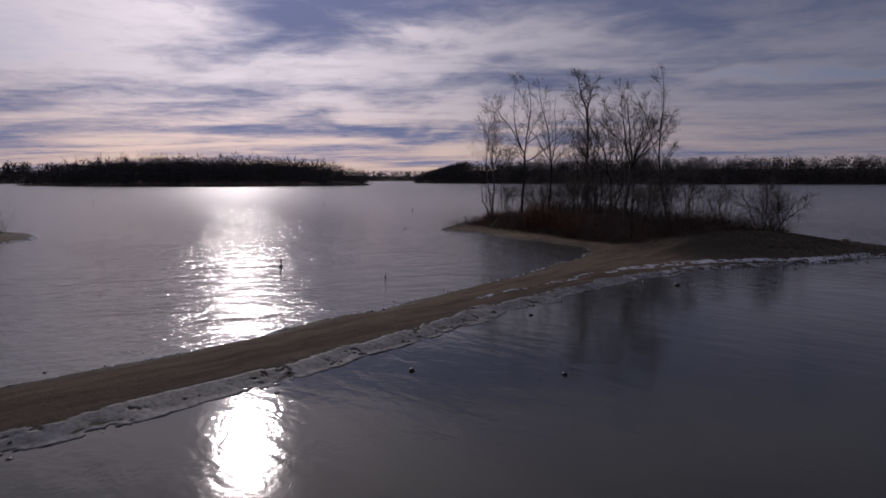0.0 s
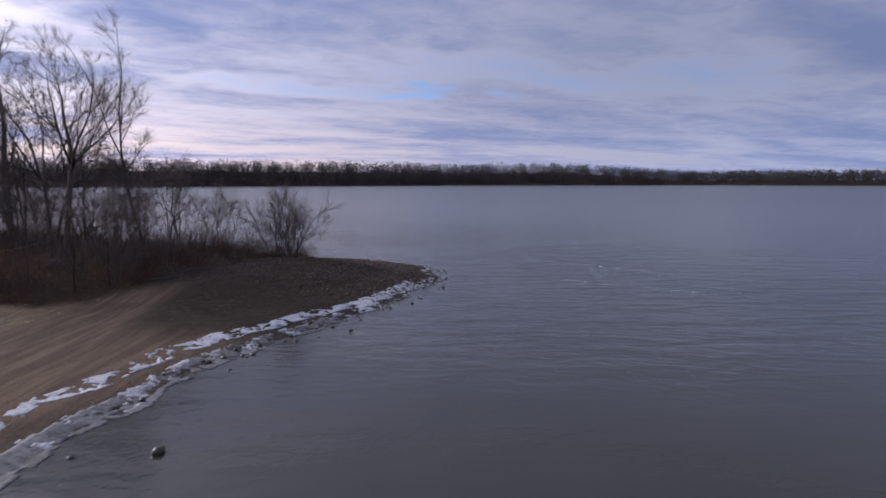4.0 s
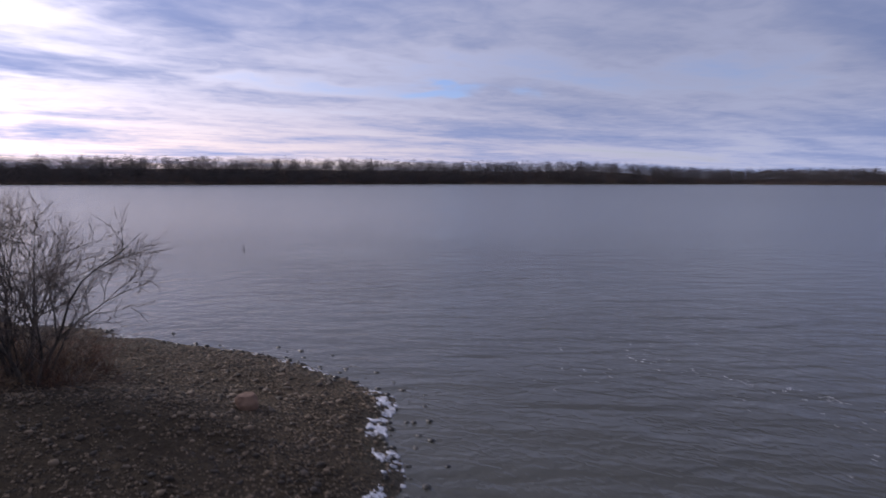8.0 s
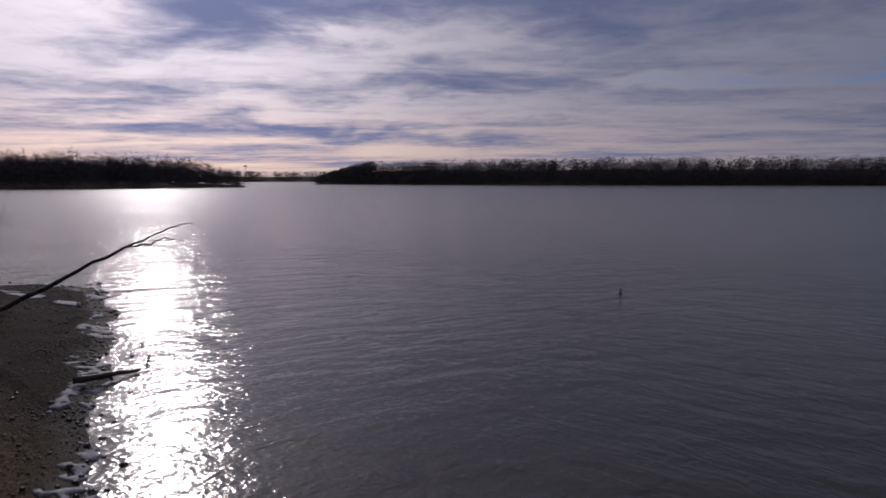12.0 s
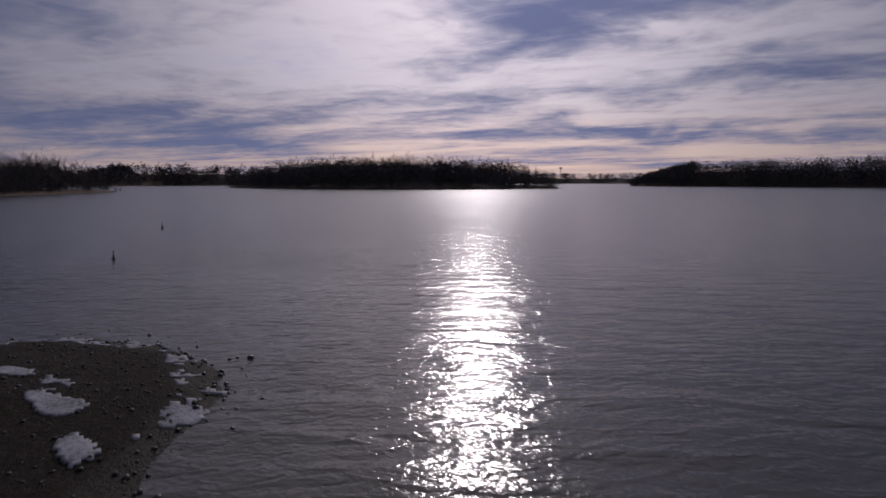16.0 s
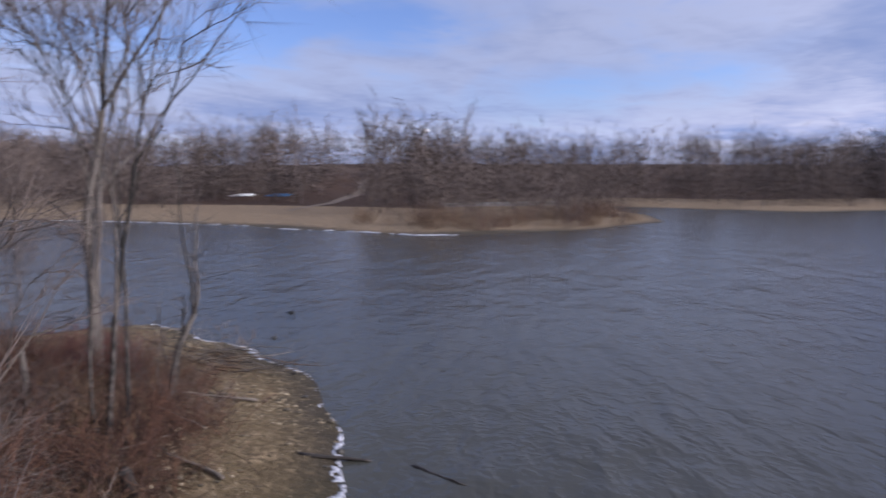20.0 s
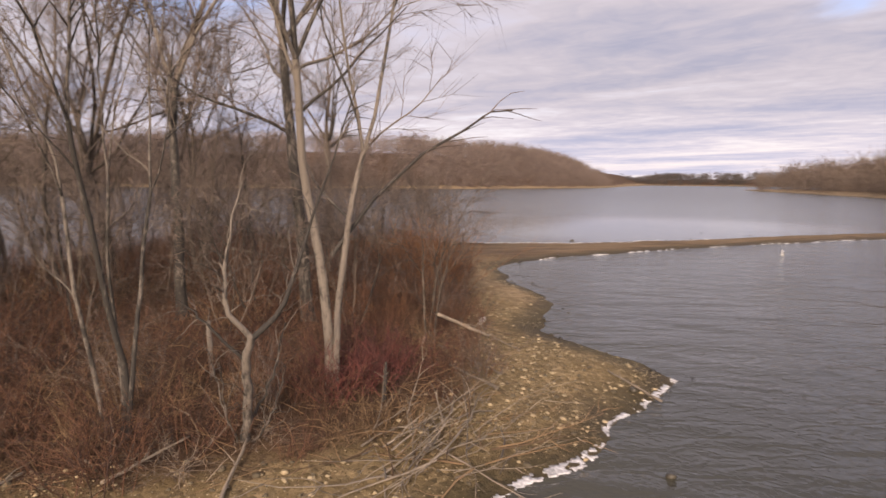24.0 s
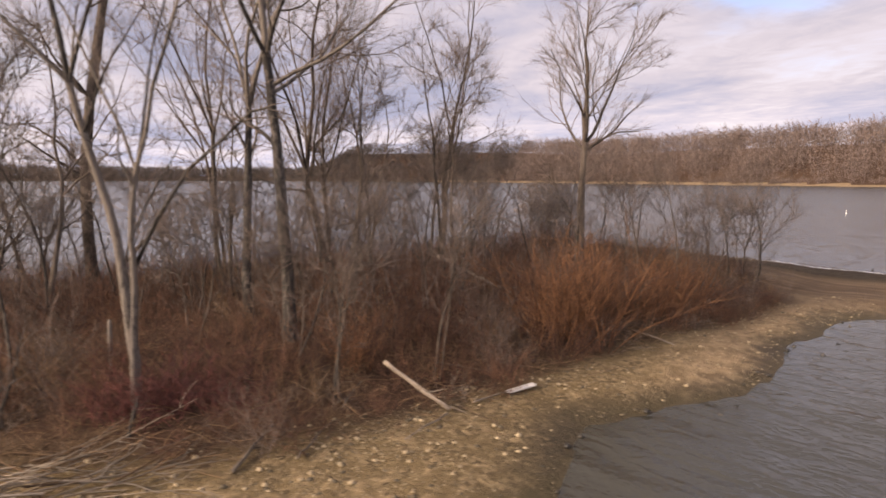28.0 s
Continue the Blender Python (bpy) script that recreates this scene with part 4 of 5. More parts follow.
def far_tree(rng, H, limbs, twigs, fat, sprays, width):
    """A light bare tree for woods far off: trunk, limbs, twigs and sprays of the finest twigs, which show as a haze."""
    lim, br = [], []
    t = bent(rng, (0, 0, -0.8), (rng.normal(0, 0.05), rng.normal(0, 0.05), 1), H, 4, 0.06, 0.02)
    trunk = [(t, H * 0.010 * np.linspace(1.2, 0.2, 4))]
    for j in range(limbs):
        p, d = along(t, rng.uniform(0.2, 0.97))
        L = H * rng.uniform(0.16, 0.34)
        b = bent(rng, p, side_way(rng, d, rng.uniform(0.5, 1.0)), L, 3, 0.15, 0.10)
        lim.append((b, H * 0.0036 * fat * np.array([1.3, 0.9, 0.4])))
        for _ in range(twigs):
            p1, d1 = along(b, rng.uniform(0.15, 1))
            br.append((bent(rng, p1, side_way(rng, d1, rng.uniform(0.3, 1.0)), L * rng.uniform(0.35, 0.8), 2, 0.2, 0.05), H * 0.0025 * fat * np.array([1.2, 0.4])))
    # sprays: thin tapered slivers that point up and outward within the crown
    c = rng.normal(0, 1, (sprays, 3))
    c /= np.linalg.norm(c, axis=1, keepdims=True)
    c *= rng.uniform(0.15, 1, (sprays, 1)) ** 0.5
    at = c * (0.38 * H, 0.38 * H, 0.46 * H) + (0, 0, 0.44 * H)
    way_ = c * (1, 1, 0.5) + rng.normal(0, 0.5, (sprays, 3)) + (0, 0, 0.35)
    way_ /= np.linalg.norm(way_, axis=1, keepdims=True)
    side = np.cross(way_, rng.normal(0, 1, (sprays, 3)))
    side /= np.linalg.norm(side, axis=1, keepdims=True)
    L = H * rng.uniform(0.05, 0.12, (sprays, 1))
    v = np.stack([at - side * width, at + side * width, at + way_ * L], 1).reshape(-1, 3)
    f = np.arange(3 * sprays).reshape(-1, 3)
    return joined(triangled(tubes(trunk, 3)), cones(lim), cones(br), (v, f))


def far_wood(name, label, spots, kinds, rng, mat):
    """Joins many light trees, at spots (x, y, size), into one mesh."""
    vs, fs, k = [], [], 0
    z = height(np.array([s[0] for s in spots]), np.array([s[1] for s in spots]))
    for (x, y, s), h in zip(spots, z):
        v, f = kinds[rng.integers(len(kinds))]
        a = rng.uniform(0, 6.28)
        m = np.array([[math.cos(a), -math.sin(a), 0], [math.sin(a), math.cos(a), 0], [0, 0, 1]]) * s
        vs.append(v @ m.T + (x, y, h))
        fs.append(f + k)
        k += len(v)
    ob = new(name, mesh_of(name, np.concatenate(vs), np.concatenate(fs), mat))
    return tagged(ob, label, "woods", kind="stuff")


def belt(rng, poly, count, lo, hi, box, keep=None):
    """Random spots on the land of poly, at lo to hi metres from its shore, within a box; thicker near the shore."""
    out = []
    while len(out) < count:
        x, y = rng.uniform(box[0], box[1], 6000), rng.uniform(box[2], box[3], 6000)
        d = inside(poly, x, y)
        ok = (d > lo) & (d < hi) & (rng.uniform(size=d.size) < 1.1 - 0.4 * (d - lo) / (hi - lo))
        if keep is not None:
            ok &= keep(x, y)
        out += list(zip(x[ok], y[ok]))
    return out[:count]


TRACK = [(-45.5, -48), (-49.5, -57), (-54, -69), (-58, -81), (-66, -104), (-70, -125), (-74, -140)]  # the gravel track


def open_beach(x, y):
    """The bare beach and the road on the mainland."""
    d = inside(MAINLAND, x, y)
    beach = (x > -62) & (x < 25) & (d < 13 + 32 * np.exp(-((x + 42) / 11) ** 2))
    road = np.hypot(x - np.interp(-y, [-p[1] for p in TRACK], [p[0] for p in TRACK]), 0) < 5
    return beach | (road & (y > -150))


def grow_woods():
    rng = np.random.default_rng(8)
    farthest = [far_tree(rng, 18, 2, 1, 4.0, 76, 0.48) for _ in range(8)]
    hazy = [far_tree(rng, 18, 2, 1, 9.0, 42, 1.5) for _ in range(6)]
    low = [far_tree(rng, 18, 4, 1, 2.2, 150, 0.20) for _ in range(8)]
    scrub = [far_tree(rng, 8, 3, 1, 5.0, 70, 0.34) for _ in range(4)]
    mid = [far_tree(rng, 15, 10, 4, 1.2, 210, 0.06) for _ in range(9)]
    bank = [far_tree(rng, 17, 6, 2, 1.6, 190, 0.135) for _ in range(8)]
    bush = [far_tree(rng, 5, 8, 3, 2.0, 90, 0.07) for _ in range(4)]

    def wood(name, label, poly, count, lo, hi, box, kinds, a, b, keep=None, mat=HAZED_WOOD, taper=25.0):
        spots = np.array(belt(rng, poly, count, lo, hi, box, keep))
        small = 0.62 + 0.38 * step_up(lo, lo + taper, inside(poly, spots[:, 0], spots[:, 1]))
        sizes = rng.uniform(a, b, count) * small
        far_wood(name, label, [(x, y, s) for (x, y), s in zip(spots, sizes)], kinds, rng, mat)
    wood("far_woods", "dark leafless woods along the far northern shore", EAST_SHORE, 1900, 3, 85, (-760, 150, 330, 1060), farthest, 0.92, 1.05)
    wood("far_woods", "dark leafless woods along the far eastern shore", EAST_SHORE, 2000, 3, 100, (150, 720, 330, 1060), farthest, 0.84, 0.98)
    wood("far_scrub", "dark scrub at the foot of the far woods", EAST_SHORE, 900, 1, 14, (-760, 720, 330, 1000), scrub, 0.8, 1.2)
    wood("far_woods", "brown leafless woods on the shore across the bay", EAST_SHORE, 2100, 7, 140, (350, 800, -420, 330), low, 0.86, 1.10, None, MID_WOOD)
    wood("far_scrub", "brown scrub on the bank across the bay", EAST_SHORE, 500, 5, 18, (350, 700, -420, 330), scrub, 0.5, 0.9, None, MID_WOOD)
    wood("far_woods", "leafless woods on the low island", WOODED_ISLAND, 1000, 3, 90, (-710, -420, 90, 365), low, 0.8, 1.3, None, HAZED_WOOD, 30.0)
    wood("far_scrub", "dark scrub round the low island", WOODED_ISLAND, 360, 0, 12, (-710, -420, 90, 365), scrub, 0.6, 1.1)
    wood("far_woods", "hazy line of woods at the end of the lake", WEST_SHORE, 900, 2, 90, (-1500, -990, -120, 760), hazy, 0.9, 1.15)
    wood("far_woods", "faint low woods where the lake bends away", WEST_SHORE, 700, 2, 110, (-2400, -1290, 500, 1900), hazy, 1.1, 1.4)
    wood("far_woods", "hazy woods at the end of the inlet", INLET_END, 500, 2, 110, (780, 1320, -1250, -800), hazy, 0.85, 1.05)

    def near(x, y):
        return (np.hypot(x + 45, y - 20) < 300) & ~open_beach(x, y)

    def point_gap(x, y):
        return near(x, y) & ~((x > -100) & (y > -30))
    wood("near_woods", "bare brown woods behind the beach", MAINLAND, 900, 6, 110, (-330, 180, -310, 30), mid, 0.78, 1.10, point_gap, NEAR_WOOD)
    wood("near_brush", "bare brown brush at the edge of the woods", MAINLAND, 950, 4, 80, (-330, 180, -260, 30), bush, 0.8, 1.7, point_gap, NEAR_WOOD)
    wood("near_woods", "small bare trees on the wooded point", MAINLAND, 45, 4, 25, (-95, -56, -60, -12), mid, 0.35, 0.6, near, NEAR_WOOD)
    wood("far_woods", "bare woods along the western bank", MAINLAND, 520, 3, 60, (-470, -190, -110, 25), bank, 0.8, 1.1)
    wood("far_woods", "bare woods on the southern cape", MAINLAND, 760, 3, 100, (10, 420, -560, -85), bank, 0.9, 1.2, None, NEAR_WOOD)


grow_woods()

# ============ stones, ice and snow ============


def stone_shape(rng):
    """A rounded, uneven stone about 1 m across, as corners and faces."""
    p = (1 + 5 ** 0.5) / 2
    v = np.array([(-1, p, 0), (1, p, 0), (-1, -p, 0), (1, -p, 0), (0, -1, p), (0, 1, p), (0, -1, -p), (0, 1, -p), (p, 0, -1), (p, 0, 1), (-p, 0, -1), (-p, 0, 1)], float)
    v = v / np.linalg.norm(v[0]) * 0.5 * rng.uniform(0.75, 1.15, (12, 1)) * (1.0, rng.uniform(0.65, 0.95), rng.uniform(0.4, 0.7))
    f = np.array([(0, 11, 5), (0, 5, 1), (0, 1, 7), (0, 7, 10), (0, 10, 11), (1, 5, 9), (5, 11, 4), (11, 10, 2), (10, 7, 6), (7, 1, 8),
                  (3, 9, 4), (3, 4, 2), (3, 2, 6), (3, 6, 8), (3, 8, 9), (4, 9, 5), (2, 4, 11), (6, 2, 10), (8, 6, 7), (9, 8, 1)])
    return v, f


def pebble_shape(rng):
    """A small eight-sided stone."""
    v = np.array([(1, 0, 0), (-1, 0, 0), (0, 1, 0), (0, -1, 0), (0, 0, 1), (0, 0, -1)], float) * 0.6 * rng.uniform(0.7, 1.2, (6, 1)) * (1.0, rng.uniform(0.65, 1.0), 0.6)
    f = np.array([(0, 2, 4), (2, 1, 4), (1, 3, 4), (3, 0, 4), (2, 0, 5), (1, 2, 5), (3, 1, 5), (0, 3, 5)])
    return v + rng.normal(0, 0.05, (6, 3)), f


def lay_stones():
    rng = np.random.default_rng(12)
    shapes = [stone_shape(rng) for _ in range(9)]
    pebbles = [pebble_shape(rng) for _ in range(12)]
    meshes = [mesh_of("stone", v, f, STONE, True) for v, f in shapes]
    backlit = [mesh_of("stone", v, f, BACKLIT_STONE, True) for v, f in shapes]
    x, y = rng.uniform(-47, 2, 190000), rng.uniform(14, 51, 190000)
    tip = rng.uniform(size=(24000, 2)) * (14, 19) + (-12.5, 19)  # the eastern point is stonier
    x, y = np.concatenate([tip[:, 0], x]), np.concatenate([tip[:, 1], y])
    west = rng.uniform(size=(60000, 2)) * (17, 21) + (-43.5, 16.5)  # fine pebbles of the western beach
    x, y = np.concatenate([west[:, 0], x]), np.concatenate([west[:, 1], y])
    d, c = islet_in(x, y), inside(CORE, x, y)
    patchy = 0.45 + 0.55 * waves(x, y, 2.3, 21) + 0.25 * waves(x, y, 0.7, 22)
    spit = np.maximum(step_up(18, 24, y), 0.6 * step_up(-13, -18, x) * step_up(14, 16, y))
    ok = (d > 0.0) & (c < 0.4) & (rng.uniform(size=x.size) < np.clip(patchy + 0.4 * step_up(-12, -7, x), 0.06, 1) * spit)
    x, y, d, c = x[ok][:70000], y[ok][:70000], d[ok][:70000], c[ok][:70000]
    z = height(x, y)
    size = 0.026 + 0.042 * rng.uniform(size=x.size) ** 2 + 0.10 * rng.uniform(size=x.size) ** 20
    size *= (1 + 0.25 * step_up(-11, -6, x)) * np.where((x < -28) & (size < 0.075), 0.62, 1.0)
    heaps = {"west": [], "east": [], "north": []}
    singles = 0
    for px, py, pz, s in zip(x, y, z, size):
        near = (px > -6 and 20 < py < 36) or (px < -38 and 24 < py < 36)
        if near and s > 0.125 and singles < 280:
            singles += 1
            ob = part("stone", (backlit if px > -14 else meshes)[rng.integers(9)], ground)
            ob.location, ob.rotation_euler, ob.scale = (px, py, pz + 0.1 * s), (rng.uniform(-0.3, 0.3), rng.uniform(-0.3, 0.3), rng.uniform(0, 6.28)), (s * 1.2, s * 1.2, s * 1.2)
            continue
        v, f = shapes[rng.integers(9)] if s > 0.09 else pebbles[rng.integers(12)]
        a = rng.uniform(0, 6.28)
        m = np.array([[math.cos(a), -math.sin(a), 0], [math.sin(a), math.cos(a), 0], [0, 0, 1]]) * s
        heaps["west" if px < -14 and py < 37 else "east" if px > -16 else "north"].append((v @ m.T + (px, py, pz + 0.1 * s), f))
    tagged(new("gravel", mesh_of("gravel", *joined(*heaps["west"]), STONE, True)), "pale yellow pebbles and cobbles on the beach", "gravel", kind="stuff")
    tagged(new("gravel", mesh_of("gravel", *joined(*heaps["east"]), BACKLIT_STONE, True)), "brown pebbles and cobbles on the beach, darkened as if backlit", "gravel", kind="stuff")
    # northern pebbles take the wet colour to stand for back light
    tagged(new("gravel", mesh_of("gravel", *joined(*heaps["north"]), WET_BACKLIT_STONE, True)), "pebbles on the northern beach, darkened as if backlit", "gravel", kind="stuff")
    # dark stones awash along the water's edge
    vs, fs, k = [], [], 0
    x, y = rng.uniform(-48, 4, 90000), rng.uniform(-28, 52, 90000)
    d = islet_in(x, y)
    east = (x > -10) & (y < 37)
    density = np.where(east & (y > 10), 0.9, np.where(east, 0.10, np.where(y > 38, 0.75, 0.10)))
    ok = (d > -1.3) & (d < 0.45) & (rng.uniform(size=d.size) < density * np.exp(-np.abs(d) * 1.6))
    for px, py, pz in zip(x[ok][:3600], y[ok][:3600], height(x[ok][:3600], y[ok][:3600])):
        s = 0.06 + 0.17 * rng.uniform() ** 3
        v, f = shapes[rng.integers(9)]
        vs.append(v * s * (1, 1, 1.2) + (px, py, max(pz, -0.04) + 0.12 * s))
        fs.append(f + k)
        k += len(v)
    tagged(new("wet_stones", mesh_of("wet_stones", np.concatenate(vs), np.concatenate(fs), WET_BACKLIT_STONE, True)), "dark wet stones along the water's edge", "stones", kind="stuff")
    for px, py, s in ((-3.9, -15.0, 0.2), (-0.7, -12.3, 0.18), (-5.9, -6.9, 0.2), (-40.6, 50.6, 0.25), (-42.3, 18.7, 0.32), (-41.5, 22.6, 0.2), (-4.9, 3.8, 0.4)):
        ob = new("rock", mesh_of("rock", *shapes[rng.integers(9)], WET_BACKLIT_STONE, True))
        ob.location, ob.rotation_euler, ob.scale = (px, py, 0.02), (0, 0, rng.uniform(0, 6.28)), (s, s, s * 1.1)
        tagged(ob, "dark wet rock standing in the shallow water", "rock", "rocks in the shallows")


def boulder():
    bm = bmesh.new()
    bmesh.ops.create_icosphere(bm, subdivisions=3, radius=0.27)
    for v in bm.verts:
        n = noise.noise(v.co * 4) * 0.28 + noise.noise(v.co * 11) * 0.08
        v.co *= 1 + n
        v.co.z = max(min(v.co.z, 0.19), -0.14)
    me = bpy.data.meshes.new("boulder")
    bm.to_mesh(me)
    bm.free()
    me.materials.append(STONE_RED)
    ob = new("boulder", me)
    ob.location = (-3.4, 30.2, ground_at(-3.4, 30.2) + 0.13)
    tagged(ob, "squarish reddish boulder on the gravel point", "boulder")


STONE_RED = make_plain("reddish_stone", (0.11, 0.062, 0.040), (0.25, 0.150, 0.095), 0.85, 7.0, 0.6, 0.02)


def sheet(name, label, box, cell, mask, mat, thick, bumpy=0.02):
    """A thin uneven crust over the cells of a box that the mask keeps, with a real edge."""
    xs, ys = np.arange(box[0], box[1], cell), np.arange(box[2], box[3], cell)
    X, Y = np.meshgrid(xs, ys)
    keep = mask(X + cell / 2, Y + cell / 2)[:-1, :-1]
    jx, jy = 0.35 * cell * waves(X, Y, 0.17, 31), 0.35 * cell * waves(X, Y, 0.17, 32)
    Z = np.maximum(height(X + jx, Y + jy), 0.0)
    top = np.stack([X + jx, Y + jy, Z + thick + bumpy * waves(X, Y, 0.3, 33)], -1).reshape(-1, 3)
    bottom = top - (0, 0, thick + bumpy + 0.02)
    n = top.shape[0]
    i = np.arange(n).reshape(X.shape)
    a, b, c, d = i[:-1, :-1], i[:-1, 1:], i[1:, 1:], i[1:, :-1]
    faces = [np.stack([a, b, c, d], -1)[keep]]
    pad = np.pad(keep, 1)
    for p, q, other in ((a, b, pad[:-2, 1:-1]), (b, c, pad[1:-1, 2:]), (c, d, pad[2:, 1:-1]), (d, a, pad[1:-1, :-2])):
        rim = keep & ~other
        faces.append(np.stack([p[rim], p[rim] + n, q[rim] + n, q[rim]], -1))
    f = np.concatenate(faces)
    used, f = np.unique(f, return_inverse=True)
    me = mesh_of(name, np.concatenate([top, bottom])[used], f.reshape(-1, 4), mat, True)
    return tagged(new(name, me), label, "ice", kind="stuff")


def rough_(x, y, seed):
    return 0.5 * waves(x, y, 0.9, seed) + 0.35 * waves(x, y, 0.35, seed + 1) + 0.25 * waves(x, y, 0.16, seed + 2)


def lay_ice():
    def east(x, y):
        return (x > -9.4 + 0.5 * step_up(8, 14, y)) & (y < 33)

    def fine(x, y, seed):
        return 0.45 * waves(x, y, 0.5, seed) + 0.4 * waves(x, y, 0.2, seed + 1) + 0.35 * waves(x, y, 0.09, seed + 2)

    def edge_band(x, y):
        d = islet_in(x, y)
        wide_ = 0.66 - 0.15 * step_up(8, 20, y)
        return east(x, y) & (y < 27) & (d > -0.35) & (d < wide_) & (fine(x, y, 41) > -0.45 + 0.7 * np.abs(d - 0.4 * wide_) ** 2 + 0.62 * step_up(6, 18, y))

    def rim_line(x, y):
        d = islet_in(x, y)
        line = 1.75 - 0.9 * step_up(8, 22, y) + 0.25 * waves(x, y, 5, 44) + 0.12 * waves(x, y, 0.6, 43)
        return east(x, y) & (y > -7) & (y < 26) & (np.abs(d - line) < 0.10 + 0.32 * step_up(2, 10, y)) & (fine(x, y, 45) > 0.32 - 0.50 * step_up(-8, 9, y) - 0.30 * waves(x, y, 1.6, 46))

    def tip_edge(x, y):
        d = islet_in(x, y)
        wide_ = 0.5 - 0.3 * step_up(31, 34, y)
        return (x > -9) & (y > 23) & (d > -0.05) & (d < wide_) & (fine(x, y, 47) > 0.06 + 0.2 * step_up(32, 36, y) - 0.3 * waves(x, y, 1.5, 48))

    def speckled(x, y):
        d = islet_in(x, y)
        return east(x, y) & (y > 4) & (y < 26) & (d > -0.1) & (d < 0.75) & (fine(x, y, 81) > 0.22 - 0.25 * waves(x, y, 1.2, 84))

    def north_edge(x, y):
        d = islet_in(x, y)
        return (x > -47) & (x < -10) & (y > 37) & (d > -0.15) & (d < 0.8) & (rough_(x, y, 51) > 0.18 + 0.25 * np.sin(x * 0.9))

    def west_edge(x, y):
        d = islet_in(x, y)
        return (x < -35.5) & (y < 42) & (y > 18) & (np.abs(d - 0.02) < 0.07 + 0.07 * waves(x, y, 1.7, 55)) & (fine(x, y, 56) > -0.02) & ((y > 22) | (x < -37.2))

    def spit_west(x, y):
        d = islet_in(x, y)
        return (x < -8.6) & (x > -17) & (y < 12) & (y > -40) & (np.abs(d + 0.03) < 0.06) & (fine(x, y, 61) > 0.2) & (y > -28)

    def patches(x, y):
        out = np.zeros(x.shape, bool)
        for px, py, rx, ry, turn in ((-39.9, 44.4, 1.2, 0.42, 0.9), (-38.9, 45.7, 0.75, 0.42, 0.8), (-37.2, 46.1, 1.05, 0.5, 0.5), (-34.6, 46.7, 0.9, 0.35, 0.2)):
            u = (x - px) * math.cos(turn) + (y - py) * math.sin(turn)
            v = -(x - px) * math.sin(turn) + (y - py) * math.cos(turn)
            out |= (u / rx) ** 2 + (v / ry) ** 2 + 1.3 * rough_(x, y, 65) < 0.85
        return out
    sheet("shore_ice", "broad band of broken grey-white ice along the spit", (-10, 2, -34, 28), 0.08, edge_band, CRUST, 0.012, 0.012)
    sheet("shore_ice", "thin white line of ice on the sand", (-10, 2, -13, 27), 0.055, rim_line, ICE, 0.012, 0.012)
    sheet("shore_ice", "specks of white ice among the wet stones", (-9, 2, 3, 27), 0.055, speckled, ICE, 0.012, 0.012)
    sheet("shore_ice", "white ice between the stones of the point", (-9, 2, 22.5, 38), 0.05, tip_edge, ICE, 0.015, 0.012)
    sheet("shore_ice", "patchy white ice along the gravel edge", (-47, -9, 36, 51), 0.12, north_edge, DULL_ICE, 0.02)
    sheet("shore_ice", "white rim of ice at the water's edge", (-47, -35, 17, 43), 0.05, west_edge, ICE, 0.012, 0.012)
    sheet("shore_ice", "thin white rim of foam and ice along the sand", (-17, -8, -41, 13), 0.09, spit_west, ICE, 0.02)
    def main_edge(x, y):
        d = inside(MAINLAND, x, y) + 1.5 * waves(x, y, 9, 7)
        return (np.abs(d - 0.05) < 0.22) & (rough_(x, y, 71) > 0.0)
    sheet("shore_ice", "thin white rim of ice along the mainland beach", (-60, -4, -54, -9), 0.22, main_edge, ICE, 0.03)
    sheet("snow_patch", "patches of old snow on the dark gravel", (-42, -32, 42, 49), 0.09, patches, DULL_ICE, 0.03, 0.02)


def strew_foam():
    """Small flecks of foam that the wind has drawn into lines on the open water."""
    rng = np.random.default_rng(17)
    flecks = []
    for (ax, ay), (bx, by), count, wide_ in (((7.0, 36.0), (14.5, 29.5), 80, 0.4), ((7.8, 26.7), (14.5, 22.2), 90, 0.4), ((2.5, 33.0), (9.5, 38.5), 40, 2.0), ((6.5, 36.0), (16.0, 24.0), 60, 2.5)):
        t = np.clip(rng.uniform(0, 1, count) + 0.03 * np.sin(40 * rng.uniform(0, 1, count)), 0, 1)
        clump = waves(t * 30, t * 0, 1.0, int(ax * 10)) > -0.25
        for q in t[clump]:
            x, y = ax + (bx - ax) * q + rng.normal(0, wide_ * 0.4), ay + (by - ay) * q + rng.normal(0, wide_ * 0.4)
            a = np.arange(6) * 1.047 + rng.uniform(0, 1)
            r = rng.uniform(0.006, 0.018) * rng.uniform(0.6, 1.3, 6)
            stretch = rng.uniform(1.0, 2.4)
            ring = np.stack([x + stretch * r * np.cos(a), y + r * np.sin(a), np.full(6, 0.002)], -1)
            flecks.append((np.concatenate([ring, [[x, y, 0.012]]]), np.array([(k, (k + 1) % 6, 6) for k in range(6)])))
    tagged(new("foam", mesh_of("foam", *joined(*flecks), FOAM, True)), "white flecks of foam in lines on the water", "foam", kind="stuff")


lay_stones()
strew_foam()
boulder()
lay_ice()

# ============ driftwood ============


